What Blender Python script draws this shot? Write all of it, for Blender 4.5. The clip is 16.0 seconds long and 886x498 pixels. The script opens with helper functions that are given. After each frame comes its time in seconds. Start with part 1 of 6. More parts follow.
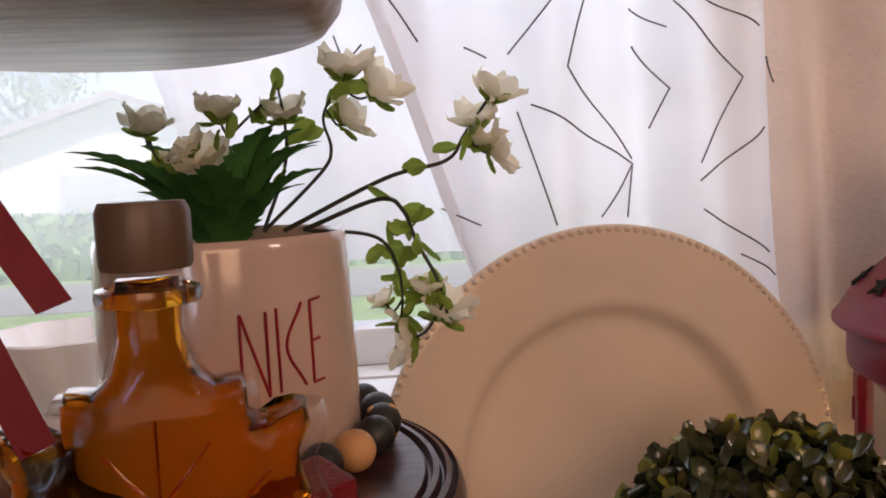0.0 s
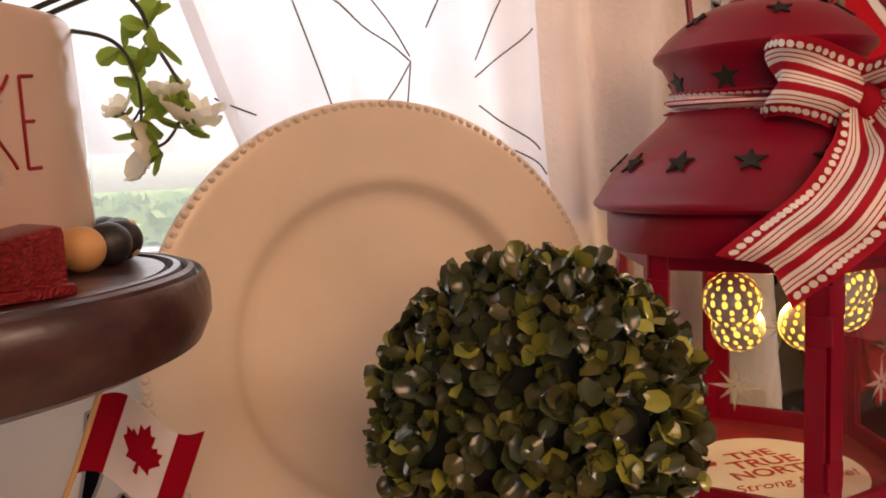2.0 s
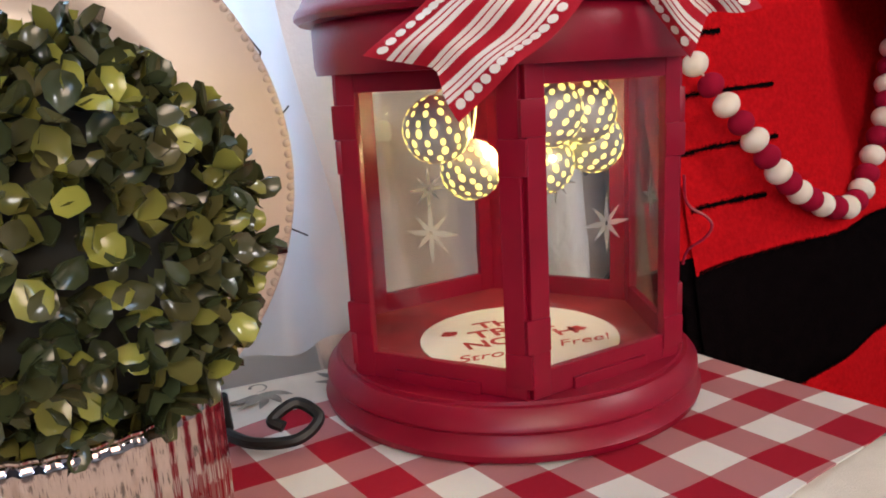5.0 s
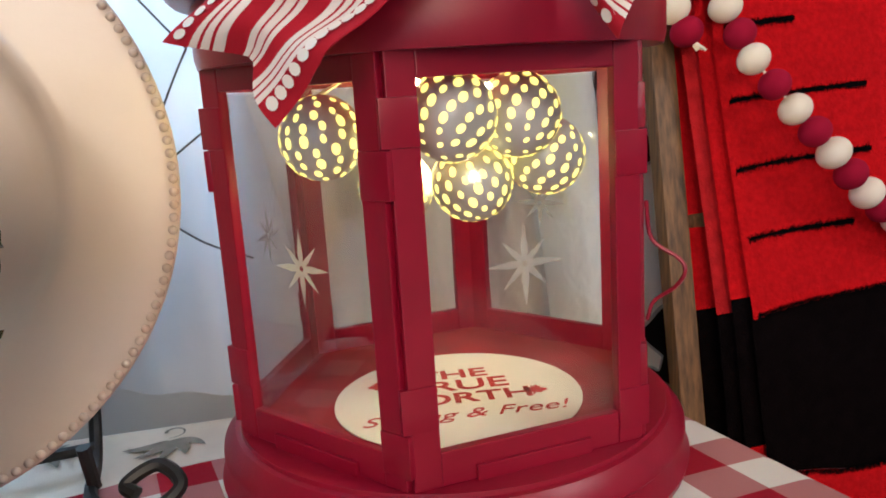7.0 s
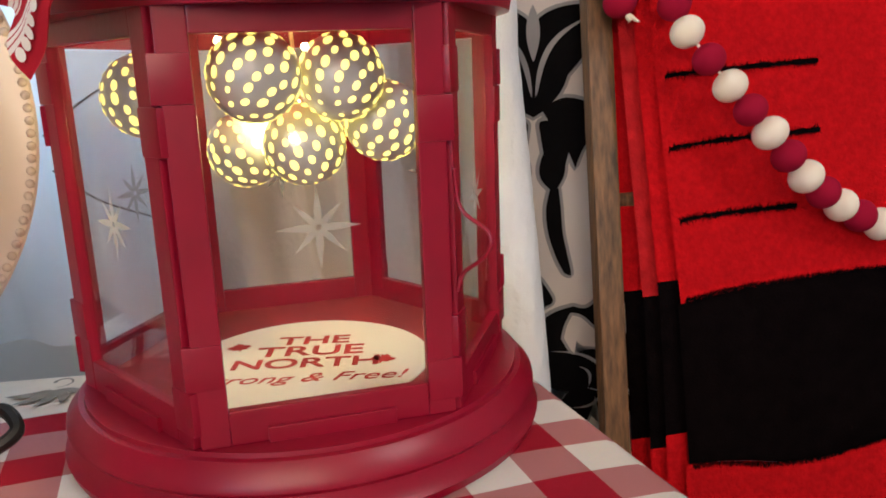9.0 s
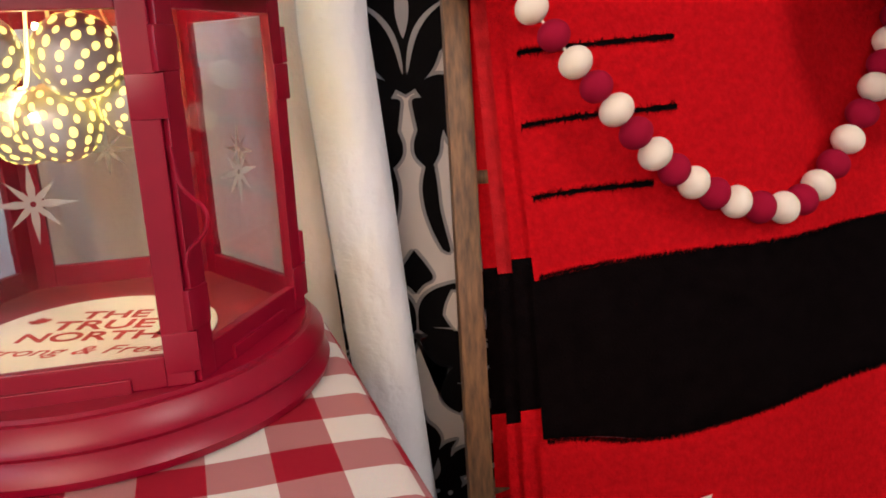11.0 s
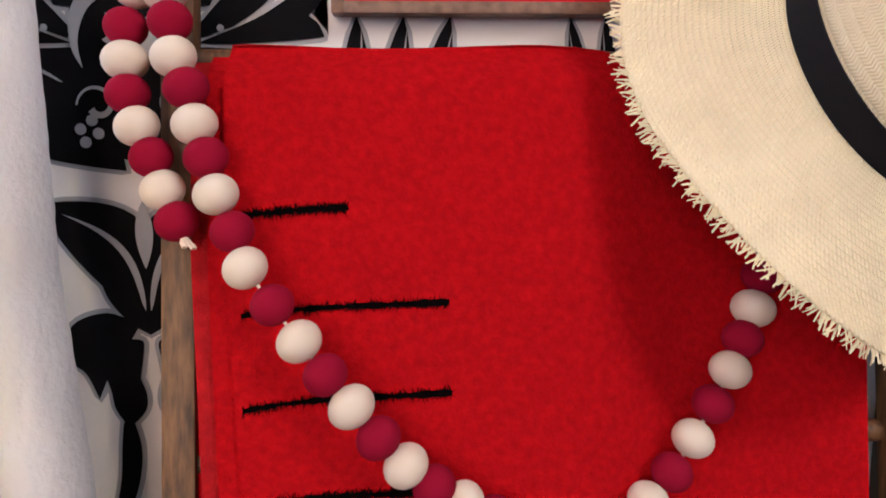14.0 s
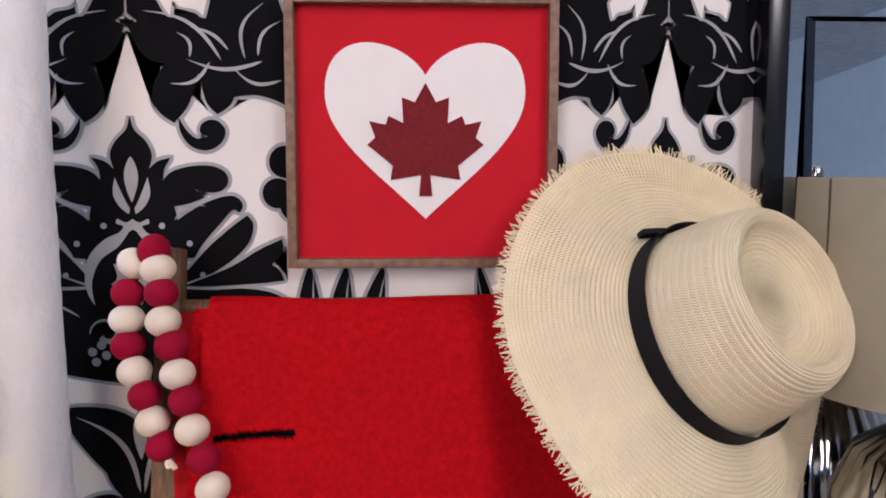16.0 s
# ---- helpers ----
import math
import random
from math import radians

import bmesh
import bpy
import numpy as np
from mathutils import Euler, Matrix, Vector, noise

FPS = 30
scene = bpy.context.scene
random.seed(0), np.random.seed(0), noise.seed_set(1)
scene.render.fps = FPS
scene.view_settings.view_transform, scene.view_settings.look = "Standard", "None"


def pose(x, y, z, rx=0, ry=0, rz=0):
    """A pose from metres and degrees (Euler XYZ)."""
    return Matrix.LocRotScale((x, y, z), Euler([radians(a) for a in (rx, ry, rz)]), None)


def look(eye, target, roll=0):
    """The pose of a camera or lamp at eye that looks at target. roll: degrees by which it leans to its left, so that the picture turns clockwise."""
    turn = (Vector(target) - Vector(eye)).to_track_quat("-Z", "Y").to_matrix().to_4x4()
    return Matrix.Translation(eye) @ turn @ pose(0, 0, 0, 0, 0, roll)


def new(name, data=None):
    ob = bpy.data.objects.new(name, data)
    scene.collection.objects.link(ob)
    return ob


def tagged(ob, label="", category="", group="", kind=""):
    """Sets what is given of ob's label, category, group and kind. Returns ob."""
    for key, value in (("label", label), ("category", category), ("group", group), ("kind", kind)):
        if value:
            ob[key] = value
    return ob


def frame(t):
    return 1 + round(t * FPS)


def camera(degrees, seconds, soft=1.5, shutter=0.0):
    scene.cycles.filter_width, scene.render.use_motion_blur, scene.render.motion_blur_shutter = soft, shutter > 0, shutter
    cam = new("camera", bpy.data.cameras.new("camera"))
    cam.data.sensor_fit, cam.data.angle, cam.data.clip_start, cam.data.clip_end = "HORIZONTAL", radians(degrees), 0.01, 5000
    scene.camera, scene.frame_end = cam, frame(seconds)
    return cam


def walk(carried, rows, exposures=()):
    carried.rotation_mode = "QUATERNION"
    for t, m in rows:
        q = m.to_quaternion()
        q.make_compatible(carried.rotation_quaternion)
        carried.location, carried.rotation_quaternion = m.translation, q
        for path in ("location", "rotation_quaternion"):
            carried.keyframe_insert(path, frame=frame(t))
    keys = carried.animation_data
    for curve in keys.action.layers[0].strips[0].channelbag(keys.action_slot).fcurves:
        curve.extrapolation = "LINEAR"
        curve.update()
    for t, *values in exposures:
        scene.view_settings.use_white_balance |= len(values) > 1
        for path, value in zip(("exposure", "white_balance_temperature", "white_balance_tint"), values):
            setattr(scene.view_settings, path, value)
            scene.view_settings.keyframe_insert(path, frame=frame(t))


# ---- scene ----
cam = camera(59.7, 16.0, soft=1.8)
PATH = [
    (0, (0.249, 0.405, 0.435), (0.456, 2.385, 0.242), -2.5),
    (0.5, (0.254, 0.411, 0.401), (0.568, 2.376, 0.198), -2.3),
    (1, (0.26, 0.409, 0.375), (0.68, 2.353, 0.166), -2.5),
    (1.5, (0.261, 0.403, 0.358), (0.814, 2.313, 0.146), -2.4),
    (2, (0.275, 0.398, 0.339), (0.943, 2.271, 0.122), -2.5),
    (2.5, (0.29, 0.397, 0.317), (1.047, 2.231, 0.07), -2.7),
    (3, (0.313, 0.384, 0.3), (1.125, 2.186, -0.005), -2.9),
    (3.5, (0.349, 0.39, 0.268), (1.221, 2.154, -0.093), -3.2),
    (4, (0.411, 0.398, 0.261), (1.279, 2.145, -0.181), -2.8),
    (6.5, (0.628, 0.48, 0.242), (1.073, 2.387, -0.161), -3.7),
    (7, (0.679, 0.489, 0.24), (1.081, 2.407, -0.163), -3.6),
    (7.5, (0.704, 0.488, 0.24), (1.066, 2.408, -0.19), -3.6),
    (8, (0.736, 0.484, 0.236), (1.051, 2.404, -0.226), -3.1),
    (10.5, (0.917, 0.449, 0.223), (1.108, 2.388, -0.226), -1.9),
    (11, (0.957, 0.446, 0.223), (1.141, 2.371, -0.289), -2.4),
    (11.5, (0.989, 0.447, 0.21), (1.155, 2.362, -0.342), -2.7),
    (12, (1.022, 0.48, 0.191), (1.213, 2.381, -0.398), -2.4),
    (12.5, (1.094, 0.534, 0.191), (1.278, 2.421, -0.443), -1.4),
    (13, (1.145, 0.586, 0.224), (1.295, 2.518, -0.271), -0.6),
    (13.5, (1.188, 0.642, 0.299), (1.294, 2.586, -0.159), -0.2),
    (14, (1.209, 0.621, 0.332), (1.311, 2.599, 0.052), -0.2),
    (14.5, (1.252, 0.586, 0.378), (1.344, 2.574, 0.182), 0.4),
    (15, (1.278, 0.544, 0.431), (1.347, 2.533, 0.236), 0.5),
    (15.5, (1.282, 0.504, 0.482), (1.344, 2.492, 0.278), 0.4),
    (16, (1.28, 0.477, 0.516), (1.351, 2.467, 0.328), 0.0),
]
EXPOSURES = [(0, -0.18, 6700, 24), (1.5, 0.18, 7500, 26), (2.5, 0.48, 7200, 22), (4.0, 0.95, 5300, 11), (6.5, 1.0, 4950, 0), (8.0, 1.0, 4950, 0), (10.5, 1.15, 5450, 9), (12.0, 1.36, 5400, 12), (12.7, 1.5, 5400, 12), (13.2, 1.38, 5350, 11), (14.0, 1.08, 5200, 11), (16.0, 0.92, 4950, 12)]
SKY, SUN, WINDOW, FRONT, RIGHT, SIDE = 0.13, 4.6, 12.0, 16.5, 11.5, 34.0
walk(cam, [(t, look(eye, target, roll)) for t, eye, target, roll in PATH], EXPOSURES)

# ---- world, sun, lamps ----
world = bpy.data.worlds.new("world")
scene.world = world
world.use_nodes = True
wn = world.node_tree
sky = wn.nodes.new("ShaderNodeTexSky")
sky.sky_type, sky.sun_disc, sky.sun_elevation, sky.sun_rotation = "NISHITA", False, radians(50), radians(200)
wn.links.new(sky.outputs["Color"], wn.nodes["Background"].inputs["Color"])
wn.nodes["Background"].inputs["Strength"].default_value = SKY


def lamp(name, kind, m, energy, color, size=0.1, size_y=0.0, angle=0.5):
    d = bpy.data.lights.new(name, kind)
    d.energy, d.color = energy, color
    if kind == "AREA":
        d.shape, d.size, d.size_y = "RECTANGLE", size, size_y or size
    elif kind == "SUN":
        d.angle = radians(angle)
    else:
        d.shadow_soft_size = size
    ob = new(name, d)
    ob.matrix_world = m
    return ob


lamp("sun", "SUN", look((0, 0, 5), (-0.9, 2.6, 0)), SUN, (1, 0.95, 0.88), angle=4)
lamp("window_daylight", "AREA", look((0.2, 1.33, 0.85), (0.2, 0, 0.6)), WINDOW, (0.82, 0.91, 1.0), 1.5, 1.0)
# added warm fill from behind the viewer; no lamp stands there
lamp("warm_front_fill", "AREA", look((0.42, -1.10, 0.95), (0.50, 0.9, 0.18)), FRONT, (1.0, 0.63, 0.36), 1.1, 0.9)
lamp("fairy_light_glow", "POINT", pose(0.776, 0.930, 0.205), 0.42, (1.0, 0.72, 0.25), 0.012)
# added unseen warm light from the upper right, without a fixture
lamp("warm_right_fill", "AREA", look((2.3, -0.6, 1.5), (1.2, 1.0, 0.2)), RIGHT, (1.0, 0.80, 0.62), 0.45, 0.45)


# added cool fill that brightens the ceiling reflected in the mirror
lamp("side_fill", "AREA", look((-1.52, -3.6, 0.8), (1.6, -3.6, 2.8)), SIDE, (0.70, 0.84, 1.0), 1.5, 1.1)


# ---- materials ----
def mat(name, color, rough=0.6, metal=0.0, var=0.15, scale=30.0, bump=0.0, bscale=200.0, color2=None, spec=0.5, island=0.0, coat=0.0, emit=None, sheen=0.0, stretch=(1, 1, 1)):
    """A plain surface with two scales of variation and fine relief."""
    m = bpy.data.materials.new(name)
    m.use_nodes = True
    t, b = m.node_tree, m.node_tree.nodes["Principled BSDF"]
    co = t.nodes.new("ShaderNodeTexCoord")
    mp = t.nodes.new("ShaderNodeMapping")
    mp.inputs["Scale"].default_value = stretch
    t.links.new(co.outputs["Object"], mp.inputs["Vector"])
    n1 = t.nodes.new("ShaderNodeTexNoise")
    n1.inputs["Scale"].default_value, n1.inputs["Detail"].default_value = scale, 6
    n2 = t.nodes.new("ShaderNodeTexNoise")
    n2.inputs["Scale"].default_value, n2.inputs["Detail"].default_value = bscale, 3
    for n in (n1, n2):
        t.links.new(mp.outputs[0], n.inputs["Vector"])
    ramp = t.nodes.new("ShaderNodeValToRGB")
    lo = color2 or tuple(c * (1 - var) for c in color)
    hi = color if color2 else tuple(min(1, c * (1 + var)) for c in color)
    ramp.color_ramp.elements[0].color, ramp.color_ramp.elements[1].color = (*lo, 1), (*hi, 1)
    ramp.color_ramp.elements[0].position, ramp.color_ramp.elements[1].position = 0.3, 0.7
    fac = n1.outputs["Fac"]
    if island:
        g = t.nodes.new("ShaderNodeNewGeometry")
        mx = t.nodes.new("ShaderNodeMix")
        mx.inputs[0].default_value = island
        t.links.new(fac, mx.inputs[2])
        t.links.new(g.outputs["Random Per Island"], mx.inputs[3])
        fac = mx.outputs[0]
    t.links.new(fac, ramp.inputs["Fac"])
    t.links.new(ramp.outputs["Color"], b.inputs["Base Color"])
    b.inputs["Roughness"].default_value, b.inputs["Metallic"].default_value = rough, metal
    b.inputs["Specular IOR Level"].default_value, b.inputs["Coat Weight"].default_value = spec, coat
    b.inputs["Sheen Weight"].default_value = sheen
    if bump:
        bp = t.nodes.new("ShaderNodeBump")
        bp.inputs["Strength"].default_value, bp.inputs["Distance"].default_value = bump, 0.002
        t.links.new(n2.outputs["Fac"], bp.inputs["Height"])
        t.links.new(bp.outputs["Normal"], b.inputs["Normal"])
    if emit:
        b.inputs["Emission Color"].default_value, b.inputs["Emission Strength"].default_value = (*emit[:3], 1), emit[3]
    return m


def glass_mat(name, color=(1, 1, 1), rough=0.0, ior=1.45):
    m = bpy.data.materials.new(name)
    m.use_nodes = True
    b = m.node_tree.nodes["Principled BSDF"]
    b.inputs["Base Color"].default_value, b.inputs["Roughness"].default_value = (*color, 1), rough
    b.inputs["IOR"].default_value, b.inputs["Transmission Weight"].default_value = ior, 1
    return m


def pane_mat(name, clear=0.9):
    """Thin glass: mostly see-through, with a gloss on top."""
    m = bpy.data.materials.new(name)
    m.use_nodes = True
    t = m.node_tree
    t.nodes.remove(t.nodes["Principled BSDF"])
    tr, gl, mx, fr = (t.nodes.new("ShaderNode" + k) for k in ("BsdfTransparent", "BsdfGlossy", "MixShader", "LayerWeight"))
    half = t.nodes.new("ShaderNodeMath")
    half.operation, half.inputs[1].default_value = "MULTIPLY", 0.45
    tr.inputs["Color"].default_value = (clear, clear, clear, 1)
    gl.inputs["Roughness"].default_value, fr.inputs["Blend"].default_value = 0.02, 0.18
    t.links.new(fr.outputs["Facing"], half.inputs[0])
    t.links.new(half.outputs[0], mx.inputs[0])
    t.links.new(tr.outputs[0], mx.inputs[1])
    t.links.new(gl.outputs[0], mx.inputs[2])
    t.links.new(mx.outputs[0], t.nodes["Material Output"].inputs["Surface"])
    return m


def cloth_mat(name, color, through_share, clear_share, bump=0.3, bscale=500.0, var=0.08):
    """Thin cloth: diffuse, partly translucent and partly open."""
    m = mat(name, color, 0.9, var=var, scale=14, bump=bump, bscale=bscale, spec=0.1)
    t = m.node_tree
    b, out = t.nodes["Principled BSDF"], t.nodes["Material Output"]
    tl, tr, m1, m2 = (t.nodes.new("ShaderNode" + k) for k in ("BsdfTranslucent", "BsdfTransparent", "MixShader", "MixShader"))
    tl.inputs["Color"].default_value = (*color, 1)
    m1.inputs[0].default_value, m2.inputs[0].default_value = through_share, clear_share
    t.links.new(b.outputs[0], m1.inputs[1])
    t.links.new(tl.outputs[0], m1.inputs[2])
    t.links.new(m1.outputs[0], m2.inputs[1])
    t.links.new(tr.outputs[0], m2.inputs[2])
    t.links.new(m2.outputs[0], out.inputs["Surface"])
    return m


def wood_mat(name, dark, light, rough=0.5, grain=(6, 60, 60), bump=0.25):
    return mat(name, light, rough, scale=4, bump=bump, bscale=9, color2=dark, stretch=grain)


def band_mat(name, axis_rule, colors, rough=0.8, bump=0.2):
    """Colours by stripes across the UV's v, with a woven relief. axis_rule: (position, colour index) pairs."""
    m = mat(name, colors[0], rough, var=0.05, bump=bump, bscale=900, spec=0.2)
    t = m.node_tree
    uv, sp, ramp = (t.nodes.new("ShaderNode" + k) for k in ("UVMap", "SeparateXYZ", "ValToRGB"))
    t.links.new(uv.outputs[0], sp.inputs[0])
    t.links.new(sp.outputs["Y"], ramp.inputs[0])
    cr = ramp.color_ramp
    cr.interpolation = "CONSTANT"
    for i, (p, c) in enumerate(axis_rule):
        e = cr.elements[i] if i < 2 else cr.elements.new(p)
        e.position, e.color = p, (*colors[c], 1)
    t.links.new(ramp.outputs[0], t.nodes["Principled BSDF"].inputs["Base Color"])
    return m


def gingham_mat(name, size, red, white):
    """Woven checks: red and white yarn crossing, so that mixed squares are half of each."""
    m = mat(name, white, 0.9, bump=0.35, bscale=1500, spec=0.15)
    t, L = m.node_tree, m.node_tree.links
    uv, sp = t.nodes.new("ShaderNodeUVMap"), t.nodes.new("ShaderNodeSeparateXYZ")
    L.new(uv.outputs[0], sp.inputs[0])
    sums = []
    for k in ("X", "Y"):
        a = t.nodes.new("ShaderNodeMath")
        a.operation, a.inputs[1].default_value = "DIVIDE", 2 * size
        f, g = t.nodes.new("ShaderNodeMath"), t.nodes.new("ShaderNodeMath")
        f.operation = "FRACT"
        g.operation, g.inputs[1].default_value = "GREATER_THAN", 0.5
        L.new(sp.outputs[k], a.inputs[0])
        L.new(a.outputs[0], f.inputs[0])
        L.new(f.outputs[0], g.inputs[0])
        sums.append(g)
    # single yarns: fine noise breaks the mixed squares up
    n = t.nodes.new("ShaderNodeTexNoise")
    n.inputs["Scale"].default_value, n.inputs["Detail"].default_value = 900, 2
    add, mul, jit = (t.nodes.new("ShaderNodeMath") for _ in range(3))
    add.operation = "ADD"
    L.new(sums[0].outputs[0], add.inputs[0])
    L.new(sums[1].outputs[0], add.inputs[1])
    mul.operation, mul.inputs[1].default_value = "MULTIPLY", 0.5
    L.new(add.outputs[0], mul.inputs[0])
    ramp = t.nodes.new("ShaderNodeValToRGB")
    ramp.color_ramp.interpolation = "CONSTANT"
    mid = tuple(0.74 * a + 0.26 * b for a, b in zip(red, white))
    for i, (p, c) in enumerate(((0, white), (0.25, mid), (0.75, red))):
        e = ramp.color_ramp.elements[i] if i < 2 else ramp.color_ramp.elements.new(p)
        e.position, e.color = p, (*c, 1)
    L.new(mul.outputs[0], ramp.inputs[0])
    mx = t.nodes.new("ShaderNodeMix")
    mx.data_type, mx.blend_type = "RGBA", "MULTIPLY"
    mx.inputs[0].default_value = 0.35
    L.new(ramp.outputs[0], mx.inputs[6])
    L.new(n.outputs["Color"], mx.inputs[7])
    L.new(mx.outputs[2], t.nodes["Principled BSDF"].inputs["Base Color"])
    return m


def straw_mat(name, rows, stitches, relief=0.0020):
    """Braided straw: round rows across v, with slanting plaits along u that change side from row to row."""
    m = mat(name, (0.90, 0.78, 0.51), 0.7, var=0.06, scale=30, bump=0.3, bscale=600)
    t, L = m.node_tree, m.node_tree.links
    b = t.nodes["Principled BSDF"]

    def op(kind, a, c=None):
        n = t.nodes.new("ShaderNodeMath")
        n.operation = kind
        for i, x in enumerate((a, c)):
            if x is not None and isinstance(x, (int, float)):
                n.inputs[i].default_value = x
            elif x is not None:
                L.new(x, n.inputs[i])
        return n.outputs[0]
    uv, sp = t.nodes.new("ShaderNodeUVMap"), t.nodes.new("ShaderNodeSeparateXYZ")
    L.new(uv.outputs[0], sp.inputs[0])
    row = op("MULTIPLY", sp.outputs["Y"], rows)
    inside = op("FRACT", row)
    ridge = op("SINE", op("MULTIPLY", inside, math.pi))
    slant = op("ABSOLUTE", op("SUBTRACT", inside, 0.5))
    plait = op("ABSOLUTE", op("SINE", op("MULTIPLY", op("ADD", op("MULTIPLY", sp.outputs["X"], stitches), op("MULTIPLY", slant, 0.9)), math.pi * 2)))
    height = op("ADD", op("POWER", ridge, 0.6), op("MULTIPLY", plait, 0.45))
    bump = t.nodes.new("ShaderNodeBump")
    bump.inputs["Strength"].default_value, bump.inputs["Distance"].default_value = 1.0, relief
    L.new(height, bump.inputs["Height"])
    L.new(bump.outputs["Normal"], b.inputs["Normal"])
    return m


WHITE = mat("white_paint", (0.8, 0.79, 0.77), 0.4, var=0.04, scale=8, bump=0.05)
CEILING = mat("textured_ceiling", (0.78, 0.79, 0.82), 0.9, var=0.15, scale=18, bump=1.0, bscale=45)
FLOOR = wood_mat("floor_wood", (0.12, 0.07, 0.04), (0.25, 0.16, 0.09), 0.4, (1, 12, 1))
WALLDARK = mat("slate_wall_paint", (0.045, 0.05, 0.07), 0.8, var=0.1, scale=5)
PAPER = mat("wallpaper_cream", (0.74, 0.70, 0.66), 0.55, var=0.03, scale=6, bump=0.08, bscale=700)
PAPER_BLACK = mat("wallpaper_black", (0.005, 0.005, 0.006), 0.75, var=0.2, scale=20, spec=0.06)
PAPER_GREY = mat("wallpaper_grey", (0.33, 0.33, 0.34), 0.5, var=0.06)
SHEER = cloth_mat("sheer_voile", (0.84, 0.84, 0.87), 0.5, 0.16, 0.15, 900)
# same drape cloth as the roll, with the lamp's warmth mixed into its colour
DRAPE_BACK = cloth_mat("drape_lamp_tint", (0.86, 0.77, 0.71), 0.35, 0.0, 1.0, 160, 0.08)
DRAPE = cloth_mat("drape_plush", (0.90, 0.90, 0.91), 0.2, 0.0, 1.0, 160, 0.05)
LINE = mat("embroidery_thread", (0.11, 0.10, 0.10), 0.7)
RED = mat("red_lacquer", (0.21, 0.001, 0.016), 0.36, var=0.14, scale=15, bump=0.05, bscale=300, spec=0.35)
RED_IN = mat("red_lacquer_worn", (0.26, 0.02, 0.025), 0.5, var=0.35, scale=25)
PANE = pane_mat("lantern_pane", 0.93)
# a white translucent share puts the glare of daylight into the pane
WINDOW_PANE = cloth_mat("hazed_window_glass", (0.92, 0.93, 0.95), 0.9, 0.80, 0.0, 300, 0.04)
ETCH = cloth_mat("etched_frost", (0.58, 0.56, 0.52), 0.4, 0.48, 0.3, 300)
SILVER = mat("pierced_silver", (0.50, 0.48, 0.48), 0.42, 0.2, var=0.12, scale=60)
# emission stands in for light coming out through the balls' holes
GLOW = mat("hole_glow_discs", (0.9, 0.75, 0.25), 0.5, emit=(1.0, 0.70, 0.11, 1.25))
BULB = mat("fairy_bulb", (1, 0.9, 0.6), 0.4, emit=(1.0, 0.75, 0.3, 30.0))
WIRE = mat("clear_wire", (0.7, 0.65, 0.4), 0.3)
CARD = mat("card_paper", (0.8, 0.76, 0.68), 0.7, var=0.04)
INK = mat("red_ink", (0.45, 0.03, 0.03), 0.7)
PLATE = mat("cream_charger", (0.64, 0.53, 0.42), 0.20, var=0.09, scale=7, bump=0.06, bscale=120)
IRON = mat("black_iron", (0.012, 0.012, 0.012), 0.45, 0.3, bump=0.15)
LEAF = mat("boxwood_leaf", (0.30, 0.30, 0.045), 0.22, scale=9, color2=(0.044, 0.054, 0.022), island=0.8, spec=0.7)
ramp_ = next(n for n in LEAF.node_tree.nodes if n.type == "VALTORGB").color_ramp
ramp_.elements[0].position, ramp_.elements[1].position = 0.30, 0.88
ramp_.elements.new(0.66).color = (0.078, 0.070, 0.026, 1)
# near-black for twigs, and for shade painted into gaps and openings
TWIG_SHADE = mat("twig_and_shade", (0.012, 0.012, 0.008), 0.9)
MERCURY = mat("mercury_glass", (0.60, 0.46, 0.41), 0.05, 1.0, var=0.15, scale=14, bump=0.04, bscale=40)
GINGHAM = gingham_mat("gingham", 0.0325, (0.36, 0.008, 0.025), (0.80, 0.76, 0.70))
LINEN = mat("linen_cloth", (0.72, 0.66, 0.56), 0.85, var=0.08, bump=0.4, bscale=900)
LINENGREY = mat("linen_print", (0.24, 0.23, 0.20), 0.9, var=0.2, scale=90)
WALNUT = wood_mat("dark_walnut", (0.035, 0.018, 0.013), (0.11, 0.06, 0.045), 0.38, (2, 14, 14))
# paler walnut: the light on the top tier's underside is in the colour
WALNUT_LIT = wood_mat("lit_walnut", (0.20, 0.125, 0.105), (0.52, 0.38, 0.34), 0.42, (2, 16, 16))
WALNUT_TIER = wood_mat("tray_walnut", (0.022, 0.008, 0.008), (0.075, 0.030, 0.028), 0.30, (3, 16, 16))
OAK = wood_mat("stained_pole", (0.05, 0.024, 0.009), (0.20, 0.10, 0.037), 0.55, (50, 50, 5))
FRAMEWOOD = wood_mat("brown_frame", (0.13, 0.07, 0.04), (0.24, 0.14, 0.085), 0.5, (30, 30, 30))
WOOL = mat("red_wool", (0.46, 0.003, 0.005), 0.95, var=0.16, scale=170, bump=1.0, bscale=360, spec=0.02)
WOOLBLACK = mat("black_wool", (0.0035, 0.0022, 0.0024), 1.0, var=0.4, scale=80, bump=1.0, bscale=420, spec=0.01)
WOOLPINK = mat("wool_red_under", (0.40, 0.01, 0.012), 0.95, var=0.25, scale=60, bump=1.0, bscale=420, spec=0.05)
FELTWHITE = mat("cream_bead", (0.82, 0.72, 0.58), 0.8, var=0.06, scale=60, bump=0.4, bscale=420)
FELTRED = mat("crimson_bead", (0.27, 0.003, 0.025), 0.85, spec=0.1, var=0.12, scale=40, bump=0.2, bscale=300)
STRAW = mat("straw_fringe", (0.80, 0.68, 0.43), 0.75, var=0.14, scale=40, bump=0.5, bscale=500)
STRAW_BRIM = straw_mat("straw_brim", 27, 150)
STRAW_CROWN = straw_mat("straw_crown", 40, 112, 0.0011)
